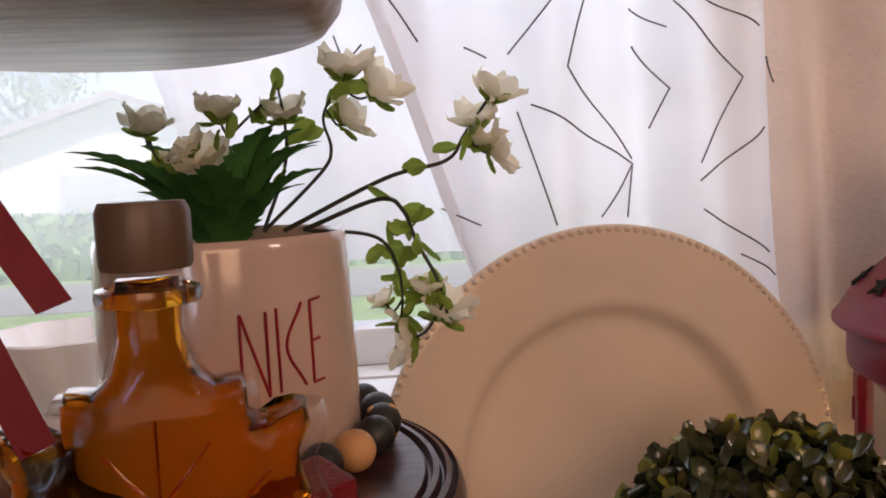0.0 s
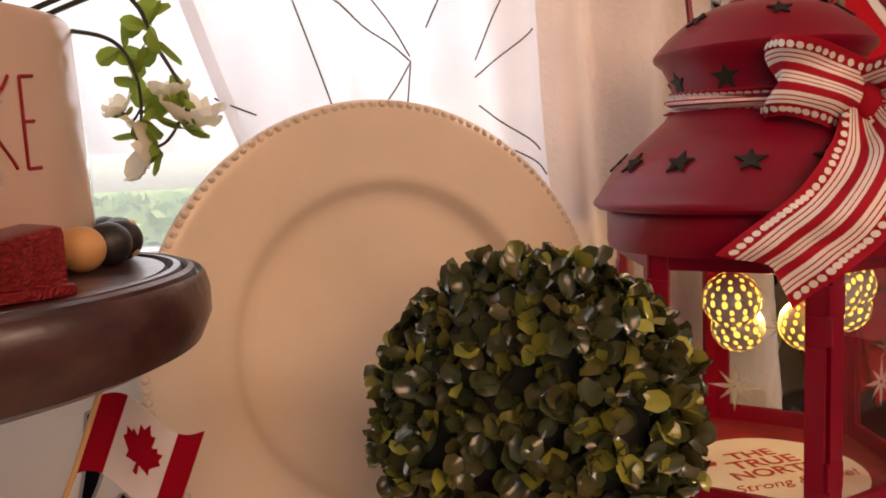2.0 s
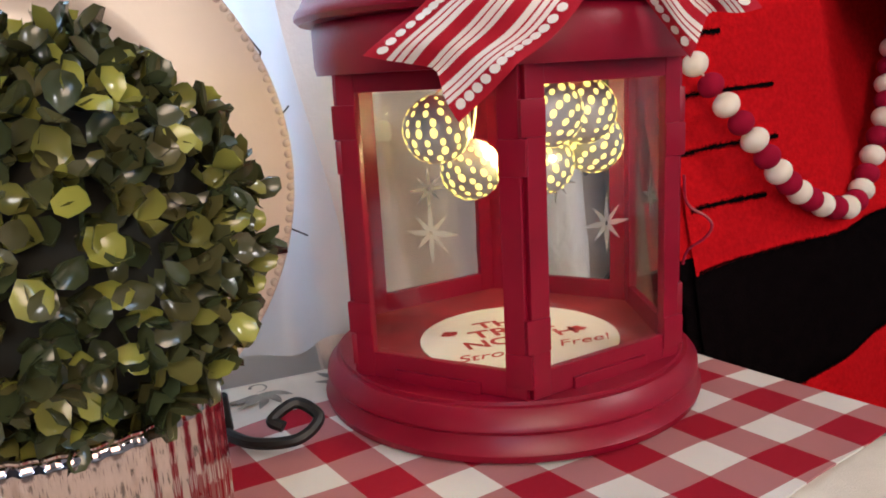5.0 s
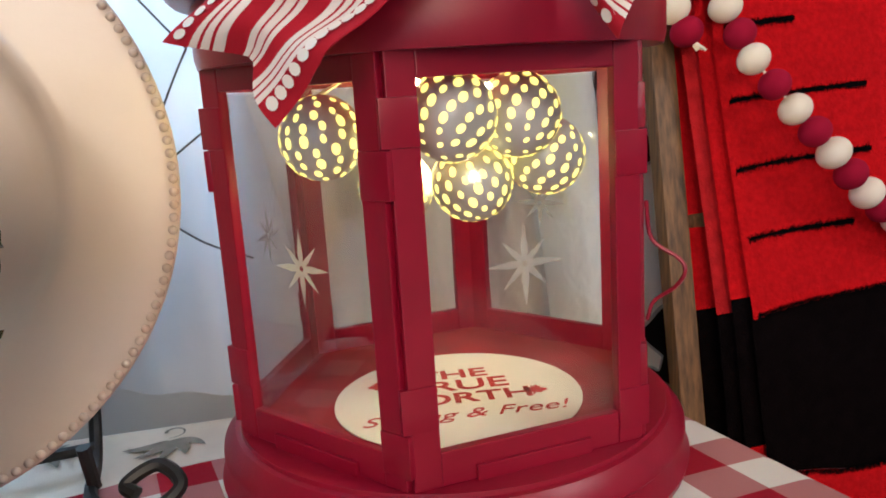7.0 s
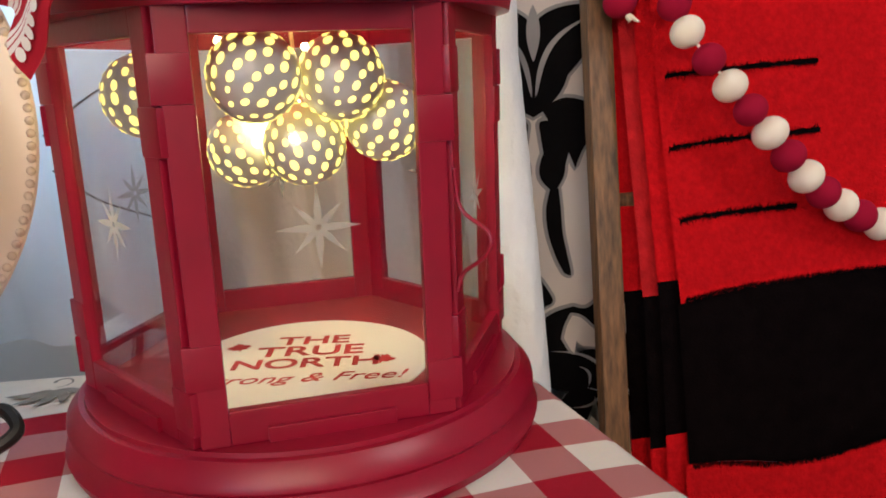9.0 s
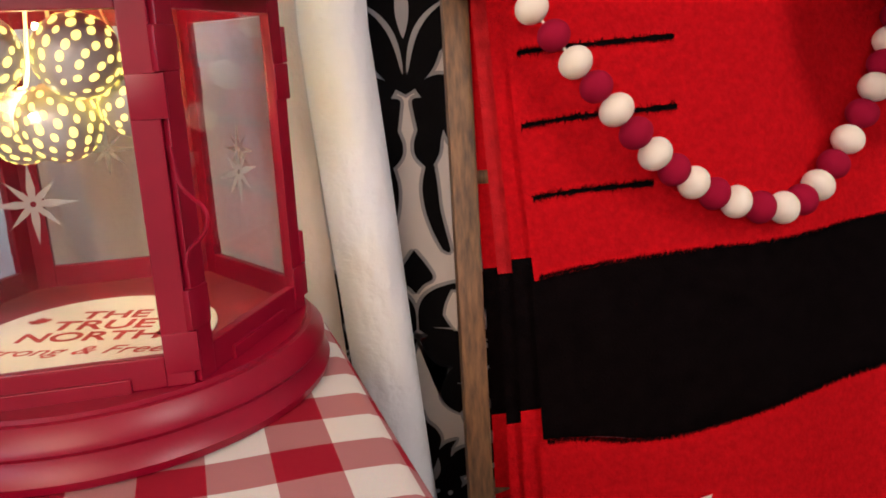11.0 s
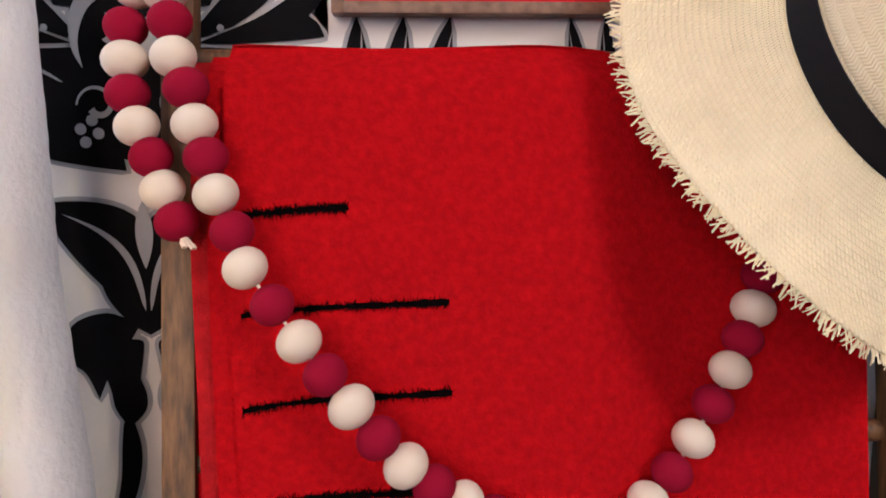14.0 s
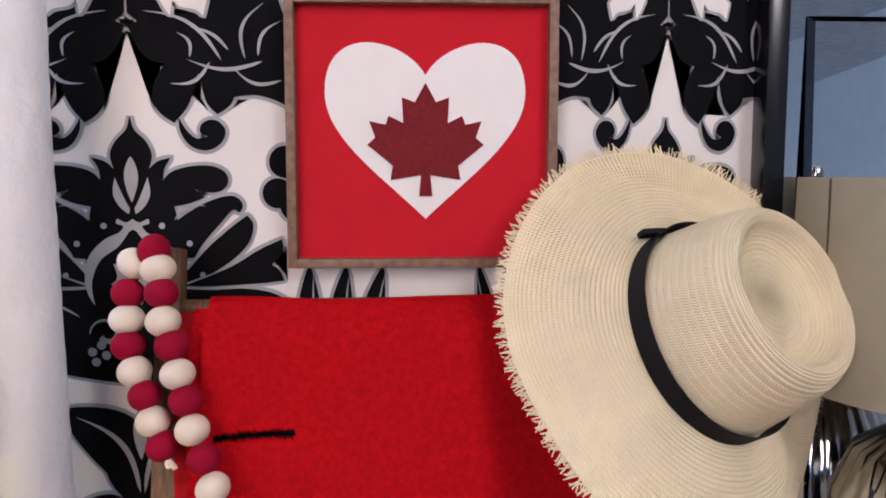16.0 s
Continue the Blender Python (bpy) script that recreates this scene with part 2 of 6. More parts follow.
BLACKBAND = mat("black_ribbon", (0.006, 0.006, 0.009), 0.7, spec=0.2, bump=0.2, bscale=900)
PICRED = mat("print_red", (0.50, 0.008, 0.016), 0.7, var=0.04, spec=0.12)
PICWHITE = mat("print_white", (0.80, 0.77, 0.75), 0.6, var=0.02)
RIBBONRED = mat("dark_red_satin", (0.13, 0.004, 0.014), 0.5, var=0.15, spec=0.2)
GLITTER = mat("red_glitter", (0.28, 0.006, 0.010), 0.3, 0.3, color2=(0.13, 0.003, 0.008), scale=600, bump=1.0, bscale=800)
MUG = mat("glazed_cream", (0.50, 0.38, 0.33), 0.16, var=0.03, scale=8, coat=0.5)
MUGRED = mat("mug_lettering", (0.26, 0.012, 0.02), 0.3)
SYRUP = glass_mat("syrup", (0.88, 0.36, 0.015), 0.03, 1.20)
CLEAR = glass_mat("bottle_glass", (0.97, 0.97, 0.95), 0.02, 1.45)
SHELL = pane_mat("bottle_shell", 0.98)
CAP = mat("brown_cap", (0.085, 0.050, 0.030), 0.45, var=0.15)
BLACKBEAD = mat("black_bead", (0.012, 0.012, 0.012), 0.45)
TANBEAD = mat("wood_bead", (0.55, 0.30, 0.13), 0.55, var=0.12, scale=80)
GREEN = cloth_mat("leaf_green", (0.060, 0.18, 0.045), 0.4, 0.0, 0.4, 120, 0.4)
STEM = mat("stem_dark", (0.02, 0.022, 0.014), 0.6)
CALYX = cloth_mat("calyx_green", (0.24, 0.36, 0.07), 0.4, 0.0, 0.2, 200, 0.4)
PETAL = cloth_mat("petal_cloth", (0.95, 0.93, 0.80), 0.62, 0.0, 0.2, 300)
CHROME = mat("polished_nickel", (0.6, 0.6, 0.58), 0.12, 1.0, var=0.05)
SHADE = cloth_mat("linen_shade", (0.42, 0.38, 0.27), 0.25, 0.0, 0.2, 600)
BLACKGLOSS = mat("black_gloss_frame", (0.006, 0.006, 0.008), 0.2)
MIRROR = mat("mirror_silver", (0.86, 0.88, 0.9), 0.01, 1.0, var=0.0)
LAWN = mat("lawn", (0.24, 0.38, 0.10), 0.9, var=0.3, scale=2)
HEDGE = mat("hedge_leaves", (0.24, 0.38, 0.14), 0.8, color2=(0.14, 0.26, 0.08), scale=9, island=0.6)
ASPHALT = mat("asphalt", (0.3, 0.29, 0.28), 0.9, var=0.1, scale=3)
SIDING = mat("house_siding", (0.70, 0.69, 0.66), 0.8, var=0.05, scale=3)
ROOF = mat("house_shingle", (0.32, 0.29, 0.27), 0.9, var=0.15, scale=8)
GARAGE = mat("garage_door", (0.45, 0.47, 0.5), 0.7, var=0.05)


# ---- mesh helpers ----
def finish(name, bm, material, smooth=True):
    me = bpy.data.meshes.new(name)
    bm.to_mesh(me)
    bm.free()
    for m in material if isinstance(material, (list, tuple)) else (material,):
        me.materials.append(m)
    if smooth:
        me.polygons.foreach_set("use_smooth", [True] * len(me.polygons))
        if smooth != "all":
            me.set_sharp_from_angle(angle=radians(40))
    return me


def part(name, bm, material, parent, label="", smooth=True):
    ob = new(name, bm if isinstance(bm, bpy.types.Mesh) else finish(name, bm, material, smooth))
    ob.parent = parent
    return tagged(ob, label)


def thing(name, label, category, m=None, group="", kind=""):
    ob = new(name)
    ob.empty_display_size = 0.02
    ob.matrix_world = m or Matrix.Identity(4)
    return tagged(ob, label, category, group, kind)


def setting(name, bm, material, label="", category=""):
    return tagged(new(name, finish(name, bm, material)), label, category, kind="structure")


def box(size, at=(0, 0, 0), bevel=0.0, bm=None, m=None):
    bm = bm or bmesh.new()
    r = bmesh.ops.create_cube(bm, size=1, matrix=(m or Matrix.Identity(4)) @ Matrix.Translation(at) @ Matrix.Diagonal((*size, 1)))
    if bevel:
        es = list({e for v in r["verts"] for e in v.link_edges})
        bmesh.ops.bevel(bm, geom=es, offset=bevel, segments=2, affect="EDGES", profile=0.6)
    return bm


def lathe(profile, seg=64, bm=None, m=None, rfun=None, closed=True):
    """A body of revolution round z from (radius, height) pairs."""
    bm = bm or bmesh.new()
    m = m or Matrix.Identity(4)
    rings = []
    for r, z in profile:
        ring = []
        for i in range(seg):
            a = 2 * math.pi * i / seg
            k = rfun(a, z) if rfun else 1
            ring.append(bm.verts.new(m @ Vector((r * k * math.cos(a), r * k * math.sin(a), z))))
        rings.append(ring)
    for a, b in zip(rings, rings[1:]):
        for i in range(seg):
            j = (i + 1) % seg
            bm.faces.new((a[i], a[j], b[j], b[i]))
    if closed:
        if profile[0][0] > 1e-5:
            bm.faces.new(rings[0][::-1])
        if profile[-1][0] > 1e-5:
            bm.faces.new(rings[-1])
    bmesh.ops.remove_doubles(bm, verts=[v for r in rings for v in r], dist=1e-6)
    bmesh.ops.recalc_face_normals(bm, faces=bm.faces[:])
    return bm


def tube(pts, r, seg=8, bm=None, taper=None):
    """A round rod along points."""
    bm = bm or bmesh.new()
    pts = [Vector(p) for p in pts]
    rings, side = [], None
    for i, p in enumerate(pts):
        d = (pts[min(i + 1, len(pts) - 1)] - pts[max(i - 1, 0)]).normalized()
        if side is None:
            side = d.orthogonal().normalized()
        side = (side - d * side.dot(d)).normalized()
        up = d.cross(side)
        k = r * (1 if taper is None else 1 + (taper - 1) * i / (len(pts) - 1))
        rings.append([bm.verts.new(p + k * (math.cos(a) * side + math.sin(a) * up)) for a in (2 * math.pi * j / seg for j in range(seg))])
    for a, b in zip(rings, rings[1:]):
        for i in range(seg):
            bm.faces.new((a[i], a[(i + 1) % seg], b[(i + 1) % seg], b[i]))
    bm.faces.new(rings[0][::-1])
    bm.faces.new(rings[-1])
    return bm


def smooth_path(ctrl, n=8):
    """Catmull-Rom through the control points."""
    c = [Vector(p) for p in ctrl]
    c = [2 * c[0] - c[1], *c, 2 * c[-1] - c[-2]]
    out = []
    for i in range(1, len(c) - 2):
        for k in range(n):
            t = k / n
            a, b, d, e = c[i - 1], c[i], c[i + 1], c[i + 2]
            out.append(0.5 * ((2 * b) + (d - a) * t + (2 * a - 5 * b + 4 * d - e) * t * t + (3 * b - a - 3 * d + e) * t ** 3))
    return out + [c[-2]]


def even(path, step):
    """Points at even steps along a path."""
    out, left = [path[0]], step
    for a, b in zip(path, path[1:]):
        d = (b - a).length
        while left <= d and d > 0:
            a = a + (b - a) * (left / d)
            d -= left
            out.append(a)
            left = step
        left -= d
    return out


def slab(outline, thick, bm=None, m=None):
    """A flat plate from an outline in x and z, its face towards -y."""
    bm = bm or bmesh.new()
    m = m or Matrix.Identity(4)
    v = [bm.verts.new(m @ Vector((x, 0, z))) for x, z in outline]
    f = bm.faces.new(v)
    if thick:
        r = bmesh.ops.extrude_face_region(bm, geom=[f])
        d = m.to_3x3() @ Vector((0, thick, 0))
        bmesh.ops.translate(bm, vec=d, verts=[e for e in r["geom"] if isinstance(e, bmesh.types.BMVert)])
    bmesh.ops.recalc_face_normals(bm, faces=bm.faces[:])
    return bm


def sheet(fun, nu, nv, bm=None, uv=None, thick=0.0):
    """A surface fun(u, v) over the unit square, with UVs."""
    bm = bm or bmesh.new()
    lay = bm.loops.layers.uv.verify()
    g = [[bm.verts.new(fun(i / nu, j / nv)) for j in range(nv + 1)] for i in range(nu + 1)]
    for i in range(nu):
        for j in range(nv):
            f = bm.faces.new((g[i][j], g[i + 1][j], g[i + 1][j + 1], g[i][j + 1]))
            for lp, (a, b) in zip(f.loops, ((i, j), (i + 1, j), (i + 1, j + 1), (i, j + 1))):
                lp[lay].uv = uv(a / nu, b / nv) if uv else (a / nu, b / nv)
    if thick:
        bmesh.ops.recalc_face_normals(bm, faces=bm.faces[:])
        bmesh.ops.solidify(bm, geom=bm.faces[:], thickness=thick)
    return bm


def words(body, size, m, material, parent, name="lettering", extrude=0.0002, shear=0.0, wide=1.0, offset=0.0):
    c = bpy.data.curves.new(name, "FONT")
    c.body, c.size, c.align_x, c.align_y, c.extrude, c.shear, c.offset = body, size, "CENTER", "CENTER", extrude, shear, offset
    tmp = new(name, c)
    me = bpy.data.meshes.new_from_object(tmp.evaluated_get(bpy.context.evaluated_depsgraph_get()))
    bpy.data.objects.remove(tmp)
    me.transform(m @ Matrix.Diagonal((wide, 1, 1, 1)))
    me.materials.clear()
    me.materials.append(material)
    ob = new(name, me)
    ob.parent = parent
    return ob


MAPLE = ((0, 1.0), (0.16, 0.705), (0.36, 0.777), (0.34, 0.39), (0.563, 0.5), (0.61, 0.365), (0.86, 0.42), (0.77, 0.17), (0.894, 0.06), (0.5, -0.26), (0.536, -0.475), (0.07, -0.40), (0.10, -0.725))


def maple(scale=1.0):
    """The outline of a maple leaf, two wide."""
    return [(x * scale, z * scale) for x, z in MAPLE] + [(-x * scale, z * scale) for x, z in MAPLE[:0:-1]]


def star(n, r, inner, turn=0.0):
    return [((r if i % 2 == 0 else r * inner) * math.sin(turn + math.pi * i / n), (r if i % 2 == 0 else r * inner) * math.cos(turn + math.pi * i / n)) for i in range(2 * n)]

# ---- outside ----
WALL_Y, FLOOR_Z, CEIL_Z, TABLE_Z = 1.25, -0.74, 1.70, 0.010
setting("ground", box((120, 80, 0.1), (0, 42, -0.95)), LAWN, "green mown lawn outside the window", "lawn")
setting("road", box((120, 2.6, 0.02), (0, 10.4, -0.89)), ASPHALT, "pale grey road beyond the lawn", "road")

rng = random.Random(5)


def hedge(x, y, wide, deep, high):
    bm = bmesh.new()
    for _ in range(1500):
        p = Vector((rng.uniform(-wide / 2, wide / 2), rng.uniform(-deep / 2, deep / 2), rng.uniform(0, high) ** 1.0))
        s = rng.uniform(0.08, 0.16)
        q = Euler([rng.uniform(0, 6.3) for _ in range(3)]).to_matrix()
        bm.faces.new([bm.verts.new(p + q @ Vector(v)) for v in ((-s, 0, 0), (0, -s * 0.6, 0), (s, 0, 0), (0, s * 0.6, 0))])
    t = thing("hedge", "clipped green hedge across the street", "hedge", pose(x, y, -0.9), group="hedges across the street")
    part("foliage", bm, HEDGE, t, smooth=False)
    part("body", box((wide * 0.95, deep * 0.8, high * 0.9), (0, 0, high * 0.45)), HEDGE, t)


for hx in (-6.2, -2.6, 1.0, 4.6):
    hedge(hx, 12.6, 3.7, 0.9, 0.95)


def house(x, y, wide, high, roof):
    t = thing("house", "pale bungalow with a gabled roof and garage door", "house", pose(x, y, -0.9), group="houses across the street")
    part("wall", box((wide, 5, high), (0, 2.5, high / 2)), SIDING, t)
    bm = bmesh.new()
    for sx in (-1, 1):
        slab([(0, high + roof), (sx * (wide / 2 + 0.4), high - 0.15), (sx * (wide / 2 + 0.4), high - 0.30), (0, high + roof - 0.16)], 5.6, bm, Matrix.Translation((0, -0.35, 0)))
    part("roof", bm, ROOF, t)
    part("gable", slab([(-wide / 2, high), (0, high + roof - 0.1), (wide / 2, high)], 0.1), SIDING, t)
    door = part("garage_door", box((wide * 0.55, 0.08, high * 0.72), (wide * 0.08, -0.03, high * 0.36)), GARAGE, t)
    for k in range(1, 4):
        part("panel_groove", box((wide * 0.54, 0.03, 0.03), (wide * 0.08, -0.07, high * 0.18 * k)), SIDING, door)


house(-4.6, 17.0, 6.4, 2.3, 1.0)
house(8.0, 21.0, 9.0, 2.6, 1.4)


def tree(x, y, high, seed):
    r = random.Random(seed)
    t = thing("tree", "leafy green tree beyond the street", "tree", pose(x, y, -0.9), group="trees beyond the street")
    bm = tube([(0, 0, 0), (0.05, 0, high * 0.3), (-0.05, 0.05, high * 0.7)], 0.16, 8, taper=0.4)
    for k in range(6):
        a, z = k * 1.05, high * (0.35 + 0.06 * k)
        tube([(0, 0, z), (0.7 * math.cos(a), 0.7 * math.sin(a), z + 0.5), (1.2 * math.cos(a), 1.2 * math.sin(a), z + 1.2)], 0.06, 6, bm, 0.3)
    part("trunk", bm, TWIG_SHADE, t)
    bm = bmesh.new()
    lumps = [(Vector((r.gauss(0, 1.0), r.gauss(0, 1.0), high * r.uniform(0.45, 1.0))), r.uniform(0.5, 1.1)) for _ in range(26)]
    for c, s in lumps:
        for _ in range(70):
            p = c + Vector([r.gauss(0, s * 0.45) for _ in range(3)])
            q = Euler([r.uniform(0, 6.3) for _ in range(3)]).to_matrix()
            k = r.uniform(0.08, 0.18)
            bm.faces.new([bm.verts.new(p + q @ Vector(v)) for v in ((-k, 0, 0), (0, -k * 0.5, 0), (k, 0, 0), (0, k * 0.5, 0))])
    part("crown", bm, HEDGE, t, smooth=False)


for i, (tx, ty, h) in enumerate(((-11.5, 30, 6.5), (-2.6, 32, 7.5), (4.6, 31, 7.0), (10, 33, 7.0), (-17, 30, 6))):
    tree(tx, ty, h, i)

# ---- room shell ----
X0, X1, Y0 = -1.6, 4.6, -5.4
WIN = (-0.75, 0.80, 0.215, 1.40)
bm = box((WIN[0] - X0, 0.14, CEIL_Z - FLOOR_Z), ((WIN[0] + X0) / 2, WALL_Y + 0.07, (CEIL_Z + FLOOR_Z) / 2))
box((X1 - WIN[1], 0.14, CEIL_Z - FLOOR_Z), ((WIN[1] + X1) / 2, WALL_Y + 0.07, (CEIL_Z + FLOOR_Z) / 2), bm=bm)
box((WIN[1] - WIN[0], 0.14, WIN[2] - FLOOR_Z), ((WIN[0] + WIN[1]) / 2, WALL_Y + 0.07, (WIN[2] + FLOOR_Z) / 2), bm=bm)
box((WIN[1] - WIN[0], 0.14, CEIL_Z - WIN[3]), ((WIN[0] + WIN[1]) / 2, WALL_Y + 0.07, (CEIL_Z + WIN[3]) / 2), bm=bm)
wall_north = setting("wall_north", bm, PAPER, "cream wall with black and grey damask wallpaper", "wall")
setting("wall_south", box((X1 - X0, 0.1, CEIL_Z - FLOOR_Z), ((X0 + X1) / 2, Y0 - 0.05, (CEIL_Z + FLOOR_Z) / 2)), WALLDARK, "dark slate painted wall", "wall")
bm = box((0.1, WALL_Y + 2.8, CEIL_Z - FLOOR_Z), (X0 - 0.05, (WALL_Y - 2.8) / 2, (CEIL_Z + FLOOR_Z) / 2))
box((0.1, -4.4 - Y0, CEIL_Z - FLOOR_Z), (X0 - 0.05, (Y0 - 4.4) / 2, (CEIL_Z + FLOOR_Z) / 2), bm=bm)
box((0.1, 1.6, 0.2 - FLOOR_Z), (X0 - 0.05, -3.6, (0.2 + FLOOR_Z) / 2), bm=bm)
box((0.1, 1.6, CEIL_Z - 1.4), (X0 - 0.05, -3.6, (CEIL_Z + 1.4) / 2), bm=bm)
setting("wall_west", bm, WALLDARK, "dark slate painted side wall", "wall")
# unseen window, made up to house the side fill light
win2 = tagged(thing("fill_window", "white framed side window, added for the ceiling fill", "window"), kind="structure")
bm = bmesh.new()
for y in (-4.375, -3.6, -2.825):
    box((0.06, 0.05, 1.2), (X0 - 0.05, y, 0.8), 0.004, bm)
for z in (0.222, 1.378):
    box((0.058, 1.5, 0.044), (X0 - 0.05, -3.6, z), 0.004, bm)
part("window_frame", bm, WHITE, win2)
part("pane", box((0.004, 1.6, 1.2), (X0 - 0.05, -3.6, 0.8)), WINDOW_PANE, win2).visible_shadow = False
wains = thing("wainscot", "white panelled wainscot on the far wall", "panelling", kind="structure")
part("panel_field", box((X1 - X0 - 0.02, 0.02, 1.10 - FLOOR_Z), ((X0 + X1) / 2, Y0 + 0.012, (1.10 + FLOOR_Z) / 2)), WHITE, wains)
for z, d in ((1.085, 0.05), (1.02, 0.03), (0.86, 0.03)):
    part("rail", box((X1 - X0 - 0.03, d, 0.03), ((X0 + X1) / 2, Y0 + 0.022 + d / 2, z), 0.004), WHITE, wains)
setting("wall_east", box((0.1, WALL_Y - Y0, CEIL_Z - FLOOR_Z), (X1 + 0.05, (WALL_Y + Y0) / 2, (CEIL_Z + FLOOR_Z) / 2)), WHITE, "white painted side wall", "wall")
setting("ceiling", box((X1 - X0 + 0.2, WALL_Y - Y0 + 0.2, 0.1), ((X0 + X1) / 2, (WALL_Y + Y0) / 2, CEIL_Z + 0.05)), CEILING, "white textured ceiling", "ceiling")
setting("floor", box((X1 - X0 + 0.2, WALL_Y - Y0 + 0.2, 0.1), ((X0 + X1) / 2, (WALL_Y + Y0) / 2, FLOOR_Z - 0.05)), FLOOR, "brown wooden floor", "floor")
bm = bmesh.new()
for k, (d, h) in enumerate(((0.09, 0.03), (0.06, 0.06), (0.03, 0.09))):
    box((X1 - X0 - 0.01, d, h), ((X0 + X1) / 2, Y0 + d / 2 + 0.002, CEIL_Z - h / 2 - 0.002), bm=bm)
setting("crown_molding", bm, WHITE, "white stepped crown moulding", "moulding")

win = tagged(thing("window_1", "white framed window behind a sheer curtain", "window"), kind="structure")
bm = bmesh.new()
wx, wz = (WIN[0] + WIN[1]) / 2, (WIN[2] + WIN[3]) / 2
for sx in (WIN[0] + 0.025, WIN[1] - 0.025, -0.42):
    box((0.05, 0.06, WIN[3] - WIN[2]), (sx, WALL_Y + 0.08, wz), 0.004, bm)
for sz in (WIN[2] + 0.022, WIN[3] - 0.022):
    box((WIN[1] - WIN[0] - 0.1, 0.058, 0.044), (wx, WALL_Y + 0.08, sz), 0.004, bm)
part("window_frame", bm, WHITE, win)
part("window_sill", box((WIN[1] - WIN[0] + 0.08, 0.10, 0.022), (wx, WALL_Y - 0.02, WIN[2] - 0.014), 0.004), WHITE, win)
part("apron", box((WIN[1] - WIN[0] + 0.04, 0.02, 0.045), (wx, WALL_Y - 0.011, WIN[2] - 0.049), 0.003), WHITE, win)
pane = part("pane", box((WIN[1] - WIN[0], 0.004, WIN[3] - WIN[2]), (wx, WALL_Y + 0.08, wz)), WINDOW_PANE, win)
pane.visible_shadow = False


# ---- curtains ----
def sheer_y(x, z):
    return 1.085 + 0.019 * math.sin(x * 38 + 1.3 * math.sin(z * 3)) + 0.007 * math.sin(x * 97 + z * 4) + 0.01 * math.sin(x * 13)


def sheer_left(z):
    return 0.343 - 0.356 * (z - 0.353)


def sheer_at(u, v):
    z = 0.022 + 1.378 * v
    a, b = sheer_left(z), 0.655 - 0.13 * (z - 0.31) + 0.006 * math.sin(z * 14)
    x = a + (b - a) * u
    return Vector((x, sheer_y(x, z), z))


curtain = thing("sheer_curtain", "white sheer voile curtain with black geometric stitching", "curtain")
part("voile", sheet(sheer_at, 90, 40), SHEER, curtain)


def sheer_far(u, v):
    z = 0.36 + 1.04 * v
    a, b = sheer_left(z) - 0.20 - 0.05 * v, sheer_left(z) + 0.05
    x = a + (b - a) * u
    return Vector((x, sheer_y(x, z) + 0.05, z))


part("back_fold", sheet(sheer_far, 40, 24), SHEER, curtain)
part("hem", sheet(lambda u, v: Vector((sheer_left(0.06 + 1.34 * u) + 0.012 * v, sheer_y(sheer_left(0.06 + 1.34 * u), 0.06 + 1.34 * u) - 0.002, 0.06 + 1.34 * u)), 30, 1), SHEER, curtain)
STITCH = ((0.431, 0.522, 0.453, 0.583), (0.431, 0.522, 0.503, 0.442), (0.399, 0.491, 0.504, 0.437), (0.504, 0.437, 0.466, 0.39), (0.504, 0.437, 0.495, 0.388), (0.506, 0.545, 0.535, 0.504), (0.535, 0.504, 0.521, 0.469), (0.538, 0.581, 0.596, 0.51), (0.596, 0.51, 0.558, 0.435), (0.565, 0.58, 0.612, 0.555))
STITCH += ((0.557, 0.419, 0.62, 0.465), (0.56, 0.393, 0.625, 0.35), (0.389, 0.486, 0.416, 0.387), (0.277, 0.586, 0.306, 0.55), (0.234, 0.554, 0.242, 0.53), (0.242, 0.53, 0.257, 0.546), (0.504, 0.579, 0.533, 0.559), (0.383, 0.536, 0.422, 0.583), (0.322, 0.404, 0.355, 0.388), (0.631, 0.531, 0.645, 0.508), (0.346, 0.544, 0.365, 0.534))
# the same figure goes on above and below what shows
STITCH += tuple((a, b + 0.27, c, d + 0.27) for a, b, c, d in STITCH[:12]) + tuple((a + 0.03, b - 0.23, c + 0.03, d - 0.23) for a, b, c, d in STITCH[:12])
for a, b, c, d in STITCH:
    pts = []
    for k in range(13):
        x, z = a + (c - a) * k / 12, b + (d - b) * k / 12
        pts.append((x, sheer_y(x, z) - 0.0015, z))
    part("stitched_line", tube(pts, 0.00085, 5), LINE, curtain)


def drape_at(u, v):
    """Heavy drape: folds against the window, then one plump front roll at its free edge."""
    z = -0.70 + 2.1 * v
    low = max(0.0, 0.24 - z)
    xl, xr = 0.906 + 0.072 * low, 0.966 + 0.092 * low
    if u < 0.62:
        k = u / 0.62
        x0 = 0.622 - 0.13 * (z - 0.31)
        x = x0 + (xl - 0.004 - x0) * k + 0.004 * math.sin(z * 4.0) * (1 - k)
        y = 1.176 - 0.030 * (1 - k) ** 2 + 0.021 * math.sin(k * 17 + 0.4 * math.sin(z * 5)) * (1 - k ** 4)
    else:
        a = math.pi * (0.02 + 1.00 * (u - 0.62) / 0.38)
        w = (xr - xl) / 2 * (1 + 0.05 * math.sin(z * 9))
        x = (xl + xr) / 2 - w * math.cos(a)
        y = 1.165 - 0.036 * math.sin(a) + 0.003 * math.sin(2 * a + z * 6)
    y += 0.0018 * noise.noise(Vector((x * 120, z * 70, 3))) + 0.0019 * noise.noise(Vector((x * 45, z * 170, 7)))
    return Vector((x, y, z))


drape = thing("drape", "heavy cream plush drape beside the window", "curtain")
